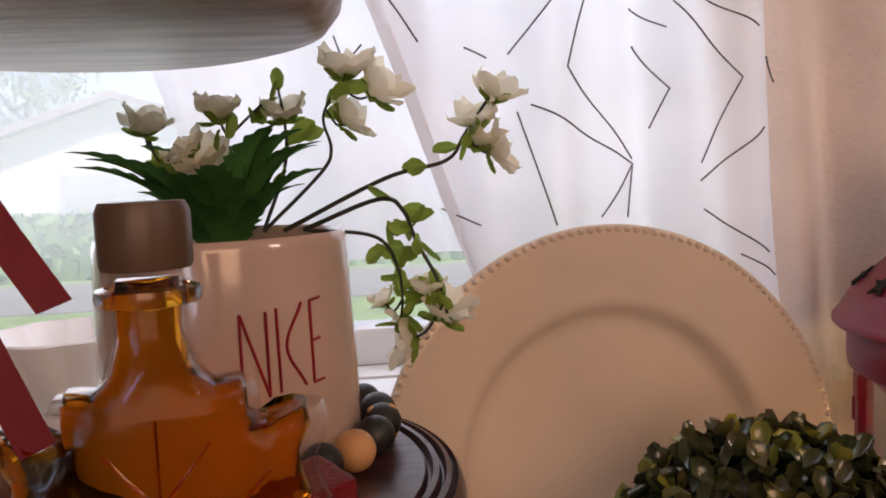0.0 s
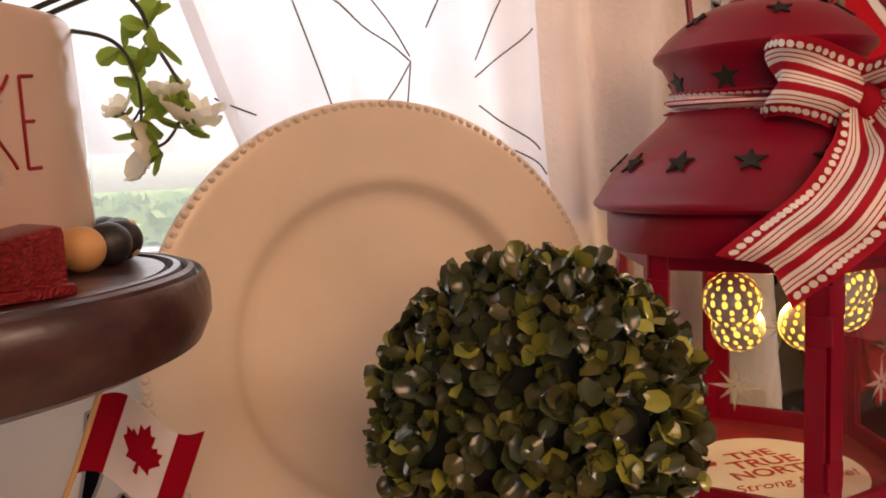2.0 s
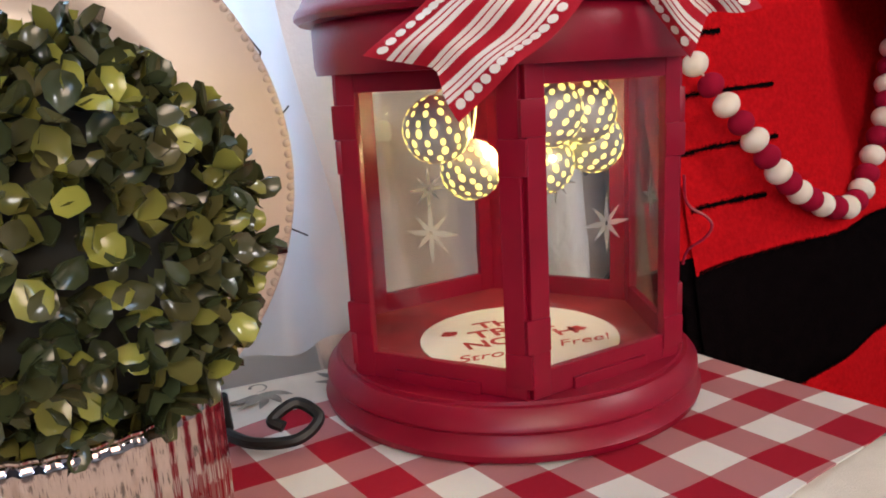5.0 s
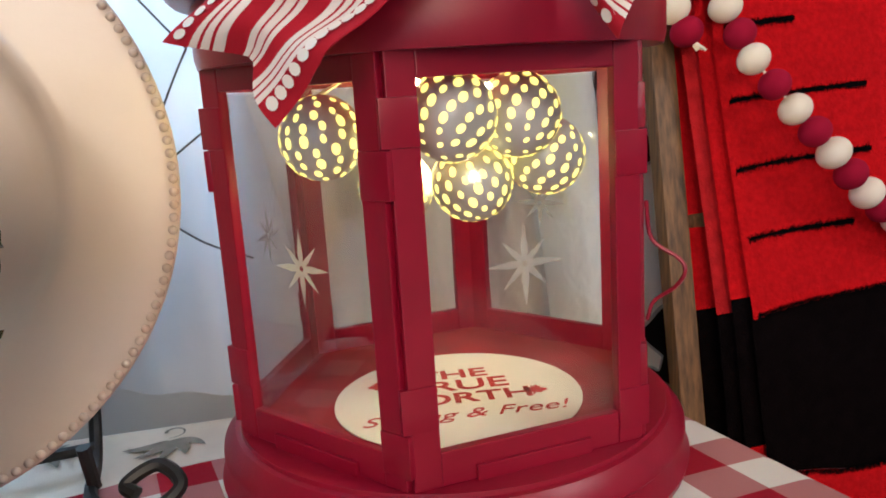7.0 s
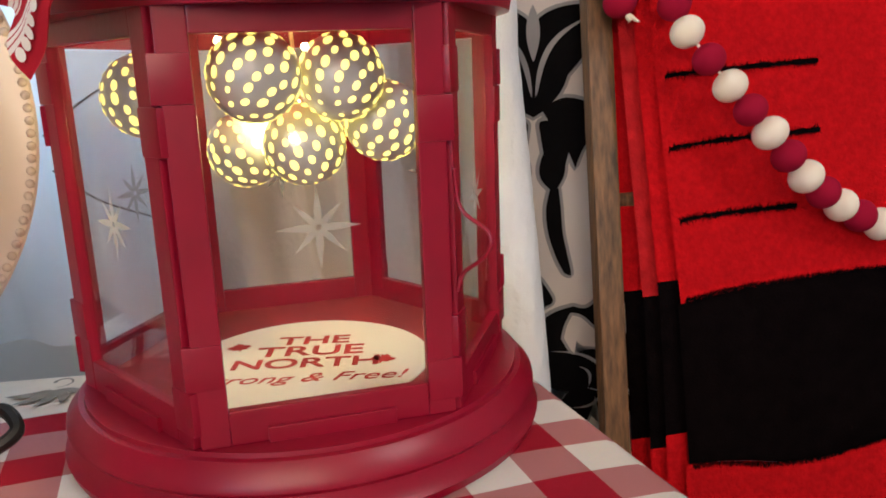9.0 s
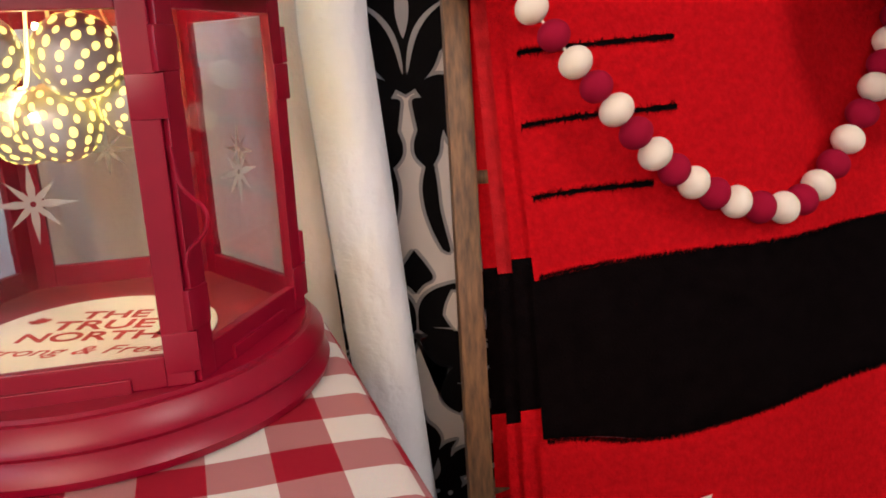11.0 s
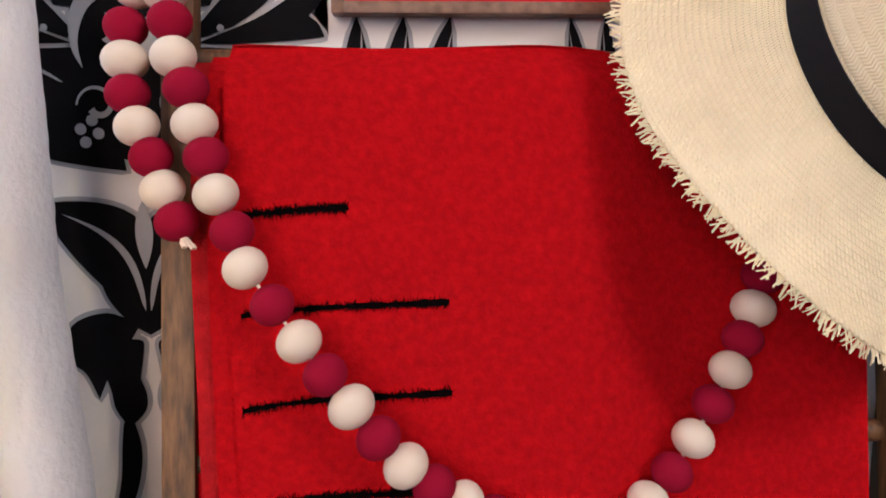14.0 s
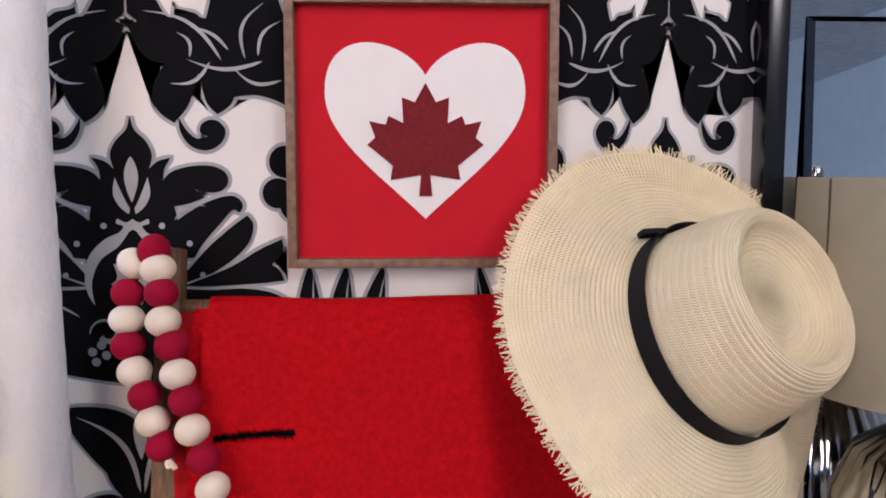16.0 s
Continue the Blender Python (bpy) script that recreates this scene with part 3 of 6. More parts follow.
part("panel", sheet(lambda u, v: drape_at(0.6195 * u, v), 110, 200, thick=0.003), DRAPE_BACK, drape, "drape panel with warm lamplight in its colour")
part("front_roll", sheet(lambda u, v: drape_at(0.62 + 0.38 * u, v), 70, 260, thick=0.003), DRAPE, drape, "white plush front roll")


# ---- damask wallpaper ----
def blade(c0, c1, wide, bend=0.0, tip=0.35, n=14):
    """A leaf-shaped outline from c0 to c1."""
    a, b = Vector(c0), Vector(c1)
    d = b - a
    s = Vector((-d.y, d.x))
    left, right = [], []
    for i in range(n + 1):
        t = i / n
        w = wide * (math.sin(math.pi * t ** (1 - tip)) ** 0.8)
        p = a + d * t + s * bend * math.sin(math.pi * t)
        q = s.normalized()
        left.append(p + q * w)
        right.append(p - q * w)
    return [tuple(p) for p in left] + [tuple(p) for p in right[-2:0:-1]]


def curl(c, r, a0, turns, wide, n=26):
    """A scroll that ends in a round bud."""
    c = Vector(c)
    outer, inner = [], []
    for i in range(n + 1):
        t = i / n
        a = a0 + turns * 2 * math.pi * t
        rr = r * (1 - 0.62 * t)
        w = wide * (0.25 + 0.75 * t)
        e = Vector((math.cos(a), math.sin(a)))
        outer.append(c + e * (rr + w))
        inner.append(c + e * max(0.0005, rr - w))
    return [tuple(p) for p in outer] + [tuple(p) for p in inner[::-1]]


def ball2(c, r, n=20):
    return [(c[0] + r * math.cos(2 * math.pi * i / n), c[1] + r * math.sin(2 * math.pi * i / n)) for i in range(n)]


PRINT = 1 / 1763.0


def outline(pts, n=5):
    """A closed smooth outline through (x, down) points; a third number marks a sharp corner."""
    c = [Vector((p[0] * PRINT, -p[1] * PRINT)) for p in pts]
    k = len(c)
    out = []
    for i in range(k):
        b, d = c[i], c[(i + 1) % k]
        a = b if len(pts[i]) > 2 else c[i - 1]
        e = d if len(pts[(i + 1) % k]) > 2 else c[(i + 2) % k]
        for j in range(n):
            t = j / n
            out.append(tuple(0.5 * ((2 * b) + (d - a) * t + (2 * a - 5 * b + 4 * d - e) * t * t + (3 * b - a - 3 * d + e) * t ** 3)))
    return out


def vein(x0, z0, x1, z1, wide, bend=0.0, tip=0.35):
    return blade((x0 * PRINT, -z0 * PRINT), (x1 * PRINT, -z1 * PRINT), wide * PRINT, bend, tip)


def damask():
    """Half of one motif round x = 0; z = 0 at the tip of the spade. Gives black shapes, grey veins and cream gaps."""
    B, G, W = [], [], []
    # spade and heart of the palmette
    B.append(outline([(0, 0, 1), (7, 24), (26, 44), (36, 68), (30, 92, 1), (62, 130), (80, 200), (84, 290), (70, 380), (40, 440), (0, 462, 1)]))
    B.append(outline([(26, 96, 1), (44, 79), (68, 72, 1), (56, 92), (54, 116, 1), (30, 130, 1)]))
    # five scalloped lobes that fan out
    B.append(outline([(40, 135, 1), (62, 101), (95, 88), (135, 86), (160, 97), (165, 115), (152, 130), (128, 132), (108, 127, 1), (124, 141, 1), (95, 152), (50, 160, 1)]))
    B.append(outline([(50, 205, 1), (90, 170), (135, 146), (172, 138), (189, 152), (184, 167), (171, 163), (150, 186), (120, 220), (104, 246, 1), (58, 250, 1)]))
    B.append(outline([(84, 276, 1), (128, 228), (172, 190), (197, 172, 1), (207, 190), (197, 222), (170, 250), (134, 274, 1), (88, 290, 1)]))
    B.append(outline([(84, 296, 1), (165, 263), (215, 233), (256, 214, 1), (256, 238), (238, 259, 1), (251, 269), (259, 287, 1), (215, 292), (130, 297, 1)]))
    B.append(outline([(60, 300, 1), (130, 303), (190, 301), (238, 309), (264, 324, 1), (238, 350), (190, 376), (130, 400), (60, 420, 1)]))
    B.append(outline([(30, 400, 1), (90, 385), (150, 392), (186, 418, 1), (140, 448), (80, 462), (20, 470, 1)]))
    # scroll with a round bud
    B.append(outline([(83, 3, 1), (86, 28), (102, 52), (130, 60), (154, 48), (163, 28), (154, 12), (138, 7), (123, 14), (119, 28), (132, 36, 1), (113, 39), (97, 26)]))
    # acanthus above: hanging lobes, a long lower edge and a pointed crest
    B.append(outline([(76, 13, 1), (54, -2), (41, -23), (42, -49), (53, -73), (64, -87, 1), (37, -94), (16, -117), (2, -152, 1), (19, -158, 1), (2, -172, 1), (3, -212), (15, -238), (40, -254), (74, -262, 1), (105, -258), (150, -296), (212, -302, 1), (226, -262), (254, -232, 1), (262, -180), (292, -140, 1), (276, -84), (286, -44), (281, -8, 1), (254, -24), (217, -35), (179, -32, 1), (172, -18), (150, -2, 1), (133, -20), (124, -50), (119, -72, 1), (112, -44), (97, -12)]))
    W.append(outline([(71, -245, 1), (60, -222), (55, -200, 1), (67, -178), (76, -167, 1), (80, -193, 1), (92, -182), (118, -177), (131, -167, 1), (138, -193, 1), (112, -217), (90, -238)]))
    W.append(outline([(172, -262, 1), (160, -232), (182, -204, 1), (190, -226), (206, -240, 1)]))
    for v in ((160, -92, 29, -175, 3.4, -0.16), (140, -90, 70, -54, 3.4, 0.2), (106, -98, 84, -140, 3.0, -0.25), (172, -110, 108, -148, 3.0, -0.12), (230, -92, 100, -95, 3.6, 0.12), (262, -60, 178, -82, 3.2, 0.2), (200, -95, 234, -190, 3.2, 0.22), (222, -100, 264, -160, 3.0, 0.2)):
        G.append(vein(*v))
    # three-petalled flower, tendrils and dots in the palmette
    G.append(vein(0, 150, 0, 70, 12, 0, -0.2))
    G.append(outline([(4, 160, 1), (14, 140), (28, 106, 1), (32, 134), (22, 156), (6, 170, 1)]))
    G.append(outline([(0, 178, 1), (12, 184), (26, 178), (28, 186), (16, 192), (34, 212, 1), (14, 204), (0, 196, 1)]))
    G.append(outline([(4, 196, 1), (50, 214), (82, 252), (84, 300), (70, 330, 1), (74, 290), (58, 250), (26, 226)]))
    G.append(outline([(0, 300, 1), (18, 262), (36, 256, 1), (30, 280), (42, 292, 1), (22, 308), (10, 330, 1)]))
    for p, q in (((50, 190), 5.5), ((97, 221), 5.5), ((118, 276), 5)):
        G.append(ball2((p[0] * PRINT, -p[1] * PRINT), q * PRINT, 14))
    for x, z, q in ((62, 400, 8), (78, 412, 8), (72, 430, 8), (54, 418, 8)):
        G.append(ball2((x * PRINT, -z * PRINT), q * PRINT, 14))
    G.append(curl((0.030, -0.215), 0.016, 0, 0.9, 0.003))
    G.append(vein(96, 350, 226, 324, 2.6, 0.12))
    G.append(vein(72, 180, 128, 156, 2.6, 0.2))
    # lower bell: two wide leaves that rise from a root, with a lens between them
    B.append(blade((0.002, -0.386), (0.078, -0.292), 0.030, 0.16, -0.05))
    B.append(blade((0.0, -0.40), (0.016, -0.30), 0.017, -0.12, 0.1))
    G.append(blade((0.002, -0.380), (0.064, -0.300), 0.003, 0.18))
    G.append(blade((0, -0.345), (0, -0.290), 0.007, 0, -0.1))
    B.append(outline([(14, 690, 1), (60, 672), (110, 690), (124, 742, 1), (96, 760), (78, 800, 1), (56, 752), (34, 722)]))
    # a pair of hanging drops on curved stems, and a small spade on the next crest
    B.append(outline([(12, 714), (40, 714), (58, 732), (68, 764, 1), (60, 790), (56, 815), (38, 845, 1), (14, 820), (10, 795), (18, 770, 1), (13, 740)]))
    B.append(outline([(30, 836, 1), (22, 875), (26, 920), (40, 965), (56, 998, 1), (70, 1002), (62, 960), (54, 920), (50, 870), (46, 836, 1)]))
    B.append(outline([(0, -333, 1), (20, -305), (34, -280), (31, -270, 1), (14, -262), (0, -246, 1)]))
    # side flower and ribs between the motifs
    for p, r in (((0.150, -0.045), 0.016), ((0.142, -0.076), 0.015), ((0.160, -0.088), 0.016), ((0.172, -0.06), 0.022)):
        B.append(ball2(p, r, 22))
    for k in range(3):
        B.append(blade((0.200 + 0.032 * k, -0.33), (0.172 + 0.037 * k, -0.146), 0.0155, 0.06 + 0.03 * k, -0.1))
        G.append(blade((0.204 + 0.032 * k, -0.30), (0.176 + 0.036 * k, -0.155), 0.0022, 0.07 + 0.03 * k))
    return B, G, W


def wall_shape(bm, pts, cx, cz, sx, y, grow=0.0):
    c = Vector((sum(p[0] for p in pts) / len(pts), sum(p[1] for p in pts) / len(pts)))
    out = []
    n = len(pts)
    for i, p in enumerate(pts):
        p = Vector(p)
        if grow:
            d = Vector(pts[(i + 1) % n]) - Vector(pts[i - 1])
            q = Vector((d.y, -d.x))
            if q.length > 1e-9:
                q.normalize()
                if area(pts) < 0:
                    q = -q
                p = p + q * grow
        out.append((cx + sx * p.x, cz + p.y))
    if all((WIN[1] + 0.03 < x < X1 or z < WIN[2] - 0.08) and X0 < x and FLOOR_Z < z < CEIL_Z for x, z in out):
        bm.faces.new([bm.verts.new((x, y, z)) for x, z in out])


def area(pts):
    return sum(a[0] * b[1] - b[0] * a[1] for a, b in zip(pts, pts[1:] + pts[:1])) / 2


BLACKS, GREYS, GAPS = damask()
STEP_X, STEP_Z = 0.528, 0.753
motifs = [(1.002 + STEP_X * i - (STEP_X / 2 if i < 0 else 0), 0.575 + STEP_Z * j) for i in range(-4, 4) for j in range(-2, 3)]
print_grey, print_black, print_vein, print_gap = (bmesh.new() for _ in range(4))
for cx, cz in motifs:
    # the repeat beside the mirror is printed narrower
    wide = 0.76 if 1.45 < cx < 1.6 else 1.0
    for sx in (-wide, wide):
        off = 0.00001 * (sx > 0)
        for i, p in enumerate(BLACKS):
            wall_shape(print_grey, p, cx, cz, sx, WALL_Y - 0.0008 - 0.00002 * i - off, 0.0036)
            wall_shape(print_black, p, cx, cz, sx, WALL_Y - 0.0024 - 0.00002 * i - off)
        for i, p in enumerate(GREYS):
            wall_shape(print_vein, p, cx, cz, sx, WALL_Y - 0.0040 - 0.00002 * i - off)
        for i, p in enumerate(GAPS):
            wall_shape(print_vein, p, cx, cz, sx, WALL_Y - 0.0036 - 0.00002 * i - off, 0.0030)
            wall_shape(print_gap, p, cx, cz, sx, WALL_Y - 0.0046 - 0.00002 * i - off)
for nm, b, m_ in (("damask_outline", print_grey, PAPER_GREY), ("damask_figure", print_black, PAPER_BLACK), ("damask_vein", print_vein, PAPER_GREY), ("damask_gap", print_gap, PAPER)):
    part(nm, b, m_, wall_north, smooth=False)["kind"] = "stuff"

# ---- table and cloths ----
table = thing("table", "side table under a cream printed cloth by the window", "table")
OUT = [(-0.40, 0.36), (1.056, 0.36), (0.903, 1.062), (-0.40, 1.062)]
bm = bmesh.new()
f = bm.faces.new([bm.verts.new((x, y, -0.024)) for x, y in OUT])
r = bmesh.ops.extrude_face_region(bm, geom=[f])
bmesh.ops.translate(bm, vec=(0, 0, 0.022), verts=[v for v in r["geom"] if isinstance(v, bmesh.types.BMVert)])
bmesh.ops.recalc_face_normals(bm, faces=bm.faces[:])
part("tabletop", bm, WALNUT, table)
for x, y in ((-0.34, 0.42), (0.98, 0.42), (0.86, 1.0), (-0.34, 1.0)):
    part("leg", box((0.05, 0.05, -0.026 - FLOOR_Z), (x, y, (FLOOR_Z - 0.026) / 2), 0.004), WALNUT, table)


def grown(d):
    c = Vector((0.3, 0.7))
    out = []
    for i, p in enumerate(OUT):
        a, b, e = Vector(OUT[i - 1]), Vector(p), Vector(OUT[(i + 1) % 4])
        n1, n2 = (b - a).normalized(), (e - b).normalized()
        q = (Vector((n1.y, -n1.x)) + Vector((n2.y, -n2.x)))
        out.append(b + q * d)
    return out


linen = thing("tablecloth", "cream linen tablecloth with a grey floral print", "tablecloth")
bm = bmesh.new()
top = [bm.verts.new((p.x, p.y, 0.002)) for p in grown(0.006)]
bot = [bm.verts.new((p.x, p.y, -0.34)) for p in grown(0.014)]
bm.faces.new(top)
for i in range(4):
    bm.faces.new((bot[i], bot[(i + 1) % 4], top[(i + 1) % 4], top[i]))
bmesh.ops.bevel(bm, geom=[e for e in bm.edges if all(v in top for v in e.verts)] + [e for e in bm.edges if (e.verts[0] in top) != (e.verts[1] in top)], offset=0.012, segments=3, affect="EDGES", profile=0.5)
bmesh.ops.translate(bm, vec=(0, 0, TABLE_Z - 0.004), verts=bm.verts[:])
part("cloth", bm, LINEN, linen)
rng = random.Random(3)


def sprig(x, y, turn, size):
    """A printed leaf spray on the cloth."""
    bm = bmesh.new()
    mm = pose(x, y, TABLE_Z - 0.0010, 0, 0, turn)
    for k in range(5):
        a = -1.2 + 0.6 * k
        pts = blade((0, 0), (size * math.sin(a), size * math.cos(a)), size * 0.14, 0.15, 0.1, 7)
        bm.faces.new([bm.verts.new(mm @ Vector((px_, py_, 0.0002 * k))) for px_, py_ in pts])
    pts = curl((0.0, -size * 0.5), size * 0.35, 1.57, 0.8, size * 0.05, 16)
    bm.faces.new([bm.verts.new(mm @ Vector((px_, py_, 0))) for px_, py_ in pts])
    return bm


for i in range(16):
    for j in range(8):
        x, y = -0.34 + 0.092 * i + rng.uniform(-0.015, 0.015), 0.40 + 0.09 * j + rng.uniform(-0.012, 0.012)
        if x < 1.05 - 0.22 * (y - 0.36):
            part("printed_sprig", sprig(x, min(y, 1.03), rng.uniform(0, 360), rng.uniform(0.024, 0.034)), LINENGREY, linen, smooth=False)

TURN_C = radians(13.5)
CU, CV = Vector((math.cos(TURN_C), math.sin(TURN_C), 0)), Vector((-math.sin(TURN_C), math.cos(TURN_C), 0))
EDGE_A = 1.1385


def gingham_at(u, v):
    a, b = 0.60 + 0.78 * u, 0.505 + 0.305 * v
    z, r = TABLE_Z + 0.002, 0.016
    z += 0.0006 * math.sin(a * 60 + b * 20)
    over = a - (EDGE_A - r)
    if over > 0:
        ang = min(over / r, math.pi / 2)
        a, z = EDGE_A - r + r * math.sin(ang), z - r * (1 - math.cos(ang))
        down = max(0.0, over - r * math.pi / 2)
        z -= down
        a += 0.02 * min(1, down / 0.1) * (0.6 + 0.4 * math.sin(b * 45)) + 0.15 * down
    p = CU * a + CV * b
    return Vector((p.x, p.y, z))


def check_uv(u, v):
    """Checks drawn slightly askew on the cloth: one square is 32.5 mm in UV space."""
    p = CU * (0.60 + 0.78 * u) + CV * (0.505 + 0.305 * v)
    dx, dy = p.x - 0.8747, p.y - 0.7655
    return (0.0325 * (28.75 * dx + 6.37 * dy), 0.0325 * (31.55 * dy - 4.59 * dx))


gingham = thing("gingham_cloth", "red and white checked gingham cloth on the table", "cloth")
part("cloth", sheet(gingham_at, 120, 40, uv=check_uv, thick=0.0012), GINGHAM, gingham)

# ---- lantern ----
LX, LY, LROT = 0.776, 0.952, radians(-111.6)
lan = thing("lantern", "dark red metal lantern with glass panes and a striped bow", "lantern", pose(LX, LY, TABLE_Z + 0.004))
part("base", lathe([(0.0, 0), (0.146, 0), (0.1475, 0.005), (0.144, 0.010), (0.1425, 0.017), (0.145, 0.020), (0.1445, 0.024), (0.137, 0.033), (0.134, 0.0335), (0.1335, 0.036), (0, 0.036)], 96), RED, lan)
part("floor_plate", lathe([(0, 0.0362), (0.128, 0.0362), (0.128, 0.0375), (0, 0.0375)], 6, m=pose(0, 0, 0, 0, 0, math.degrees(LROT))), RED_IN, lan)
ZB, ZT, HR = 0.036, 0.246, 0.1345
apo = HR * math.cos(math.pi / 6)
for k in range(6):
    # one framed pane on each side of the hexagon
    am = LROT + math.pi / 6 + k * math.pi / 3
    mm = Matrix.Rotation(am, 4, "Z") @ Matrix.Translation((apo - 0.003, 0, 0)) @ Matrix.Rotation(math.pi / 2, 4, "Z")
    door = part("door_frame", bmesh.new(), RED, lan)
    bm = bmesh.new()
    w, h = HR * 0.965, ZT - ZB
    for sx in (-1, 1):
        box((0.0145, 0.006, h), (sx * (w / 2 - 0.00725), 0, ZB + h / 2), 0.0008, bm, mm)
    for z, hh in ((ZB + 0.009, 0.018), (ZT - 0.007, 0.014)):
        box((w - 0.029, 0.0056, hh), (0, 0, z), 0.0008, bm, mm)
    box((w * 0.5, 0.003, 0.010), (0.0, -0.0035, ZB + 0.003), 0.0006, bm, mm)
    bm.to_mesh(door.data)
    bm.free()
    p = part("pane", box((w - 0.028, 0.0016, h - 0.030), (0, 0.0012, ZB + h / 2), m=mm), PANE, door)
    p.visible_shadow = False
    bm = bmesh.new()
    for i in range(8):
        a = i * math.pi / 4
        rr = 0.021 if i % 2 == 0 else 0.017
        pts = [(0.002 * math.sin(a - 0.8), 0.002 * math.cos(a - 0.8)), (rr * 0.4 * math.sin(a - 0.24), rr * 0.4 * math.cos(a - 0.24)), (rr * math.sin(a), rr * math.cos(a)), (rr * 0.4 * math.sin(a + 0.24), rr * 0.4 * math.cos(a + 0.24)), (0.002 * math.sin(a + 0.8), 0.002 * math.cos(a + 0.8))]
        bm.faces.new([bm.verts.new(mm @ Vector((x, -0.0004, ZB + 0.105 + z))) for x, z in pts])
    part("etched_star", bm, ETCH, door, smooth=False)
    a = LROT + k * math.pi / 3
    # interlocking hinge knuckles that bridge the open slit at each corner
    for side, z in ((1, 0.213), (-1, 0.190), (1, 0.078), (-1, 0.055)):
        part("hinge", box((0.0042, 0.0185, 0.0225), (0, 0, 0), 0.0009, m=Matrix.Rotation(a + side * math.pi / 6, 4, "Z") @ Matrix.Translation((apo - 0.0012, -side * (HR / 2 - 0.0075), z))), RED, lan)
clasp_a = LROT + math.pi / 3
ca, sa = math.cos(clasp_a), math.sin(clasp_a)
pts = smooth_path([(0.001, 0, 0.165), (0.003, 0.002, 0.145), (0.016, 0.006, 0.135), (0.019, 0.006, 0.128), (0.014, 0.005, 0.120), (0.004, 0.002, 0.112), (0.001, 0, 0.102)], 5)
part("wire_clasp", tube([((HR + x) * ca - y * sa, (HR + x) * sa + y * ca, z) for x, y, z in pts], 0.0011, 6), RED, lan)
part("top_ring", lathe([(0.115, 0.244), (0.1335, 0.244), (0.1348, 0.250), (0.1348, 0.275), (0.132, 0.279), (0.115, 0.279)], 96), RED, lan)
part("ceiling_plate", lathe([(0, 0.256), (0.125, 0.256), (0.125, 0.258), (0, 0.258)], 48), RED_IN, lan)
SHOULDER = [(0.125, 0.278), (0.1435, 0.279), (0.1465, 0.282), (0.1465, 0.285), (0.1445, 0.288), (0.142, 0.2905), (0.138, 0.298), (0.1305, 0.309), (0.121, 0.3195), (0.107, 0.333), (0.093, 0.345), (0.083, 0.354), (0.0775, 0.361)]
part("shoulder", lathe(SHOULDER, 96), RED, lan)
part("collar", lathe([(0.076, 0.355), (0.0745, 0.376), (0.076, 0.386), (0.084, 0.402), (0.0905, 0.407), (0.0915, 0.411), (0.089, 0.4145), (0.079, 0.426), (0.062, 0.440), (0.042, 0.4495), (0.028, 0.452), (0.026, 0.456), (0, 0.457)], 72), RED, lan)


def dark_star(a, r, z, slope, size, parent):
    """A near-black star laid on the curved sheet, for the shade in a cut-out."""
    mm = Matrix.Rotation(a, 4, "Z") @ Matrix.Translation((r, 0, z)) @ Matrix.Rotation(-slope, 4, "Y") @ Matrix.Rotation(math.pi / 2, 4, "Z")
    bm = slab(star(5, size, 0.42), 0.002, m=mm @ Matrix.Translation((0, -0.0012, 0)))
    part("shade_star", bm, TWIG_SHADE, parent, "near-black star painted as a shaded cut-out", smooth=False)


for k in range(14):
    dark_star(radians(-160.8 + 25.7 * k), 0.1235, 0.3185, radians(46), 0.0125, lan)
for k in range(9):
    dark_star(radians(-152 + 40 * k), 0.0765, 0.386, radians(-18), 0.0125, lan)
for k in range(6):
    dark_star(radians(-120 + 60 * k), 0.067, 0.4365, radians(52), 0.010, lan)
bm = tube(smooth_path([(-0.058, 0.02, 0.436), (-0.060, 0.021, 0.475), (-0.052, 0.018, 0.54), (-0.03, 0.01, 0.58), (0, 0, 0.592), (0.03, -0.01, 0.58), (0.052, -0.018, 0.54), (0.060, -0.021, 0.475), (0.058, -0.02, 0.436)], 6), 0.0028, 8)
part("handle", bm, RED, lan)
disc = part("card_disc", lathe([(0, 0.0378), (0.077, 0.0378), (0.077, 0.0386), (0, 0.0386)], 64, m=Matrix.Translation((0.000, -0.018, 0))), CARD, lan, "round white printed card")
facing = Matrix.Translation((0.000, -0.018, 0.0388)) @ Matrix.Rotation(radians(-6), 4, "Z")
for txt, y, s, sh, w in (("THE", 0.035, 0.021, 0, 1.25), ("TRUE", 0.015, 0.024, 0, 1.2), ("NORTH", -0.006, 0.022, 0, 1.2), ("Strong & Free!", -0.030, 0.018, 0.35, 1.15)):
    words(txt, s, facing @ Matrix.Translation((0, y, 0)), INK, disc, "printed_words", 0.0001, sh, w, 0.0004 if sh == 0 else 0)
for sx in (-1, 1):
    mm = facing @ Matrix.Translation((sx * 0.048, 0.026 if sx < 0 else -0.005, 0.0001)) @ Matrix.Rotation(radians(-90), 4, "X") @ Matrix.Rotation(sx * 0.3, 4, "Y")
    part("printed_leaf", slab(maple(0.009), 0, m=mm), INK, disc, smooth=False)

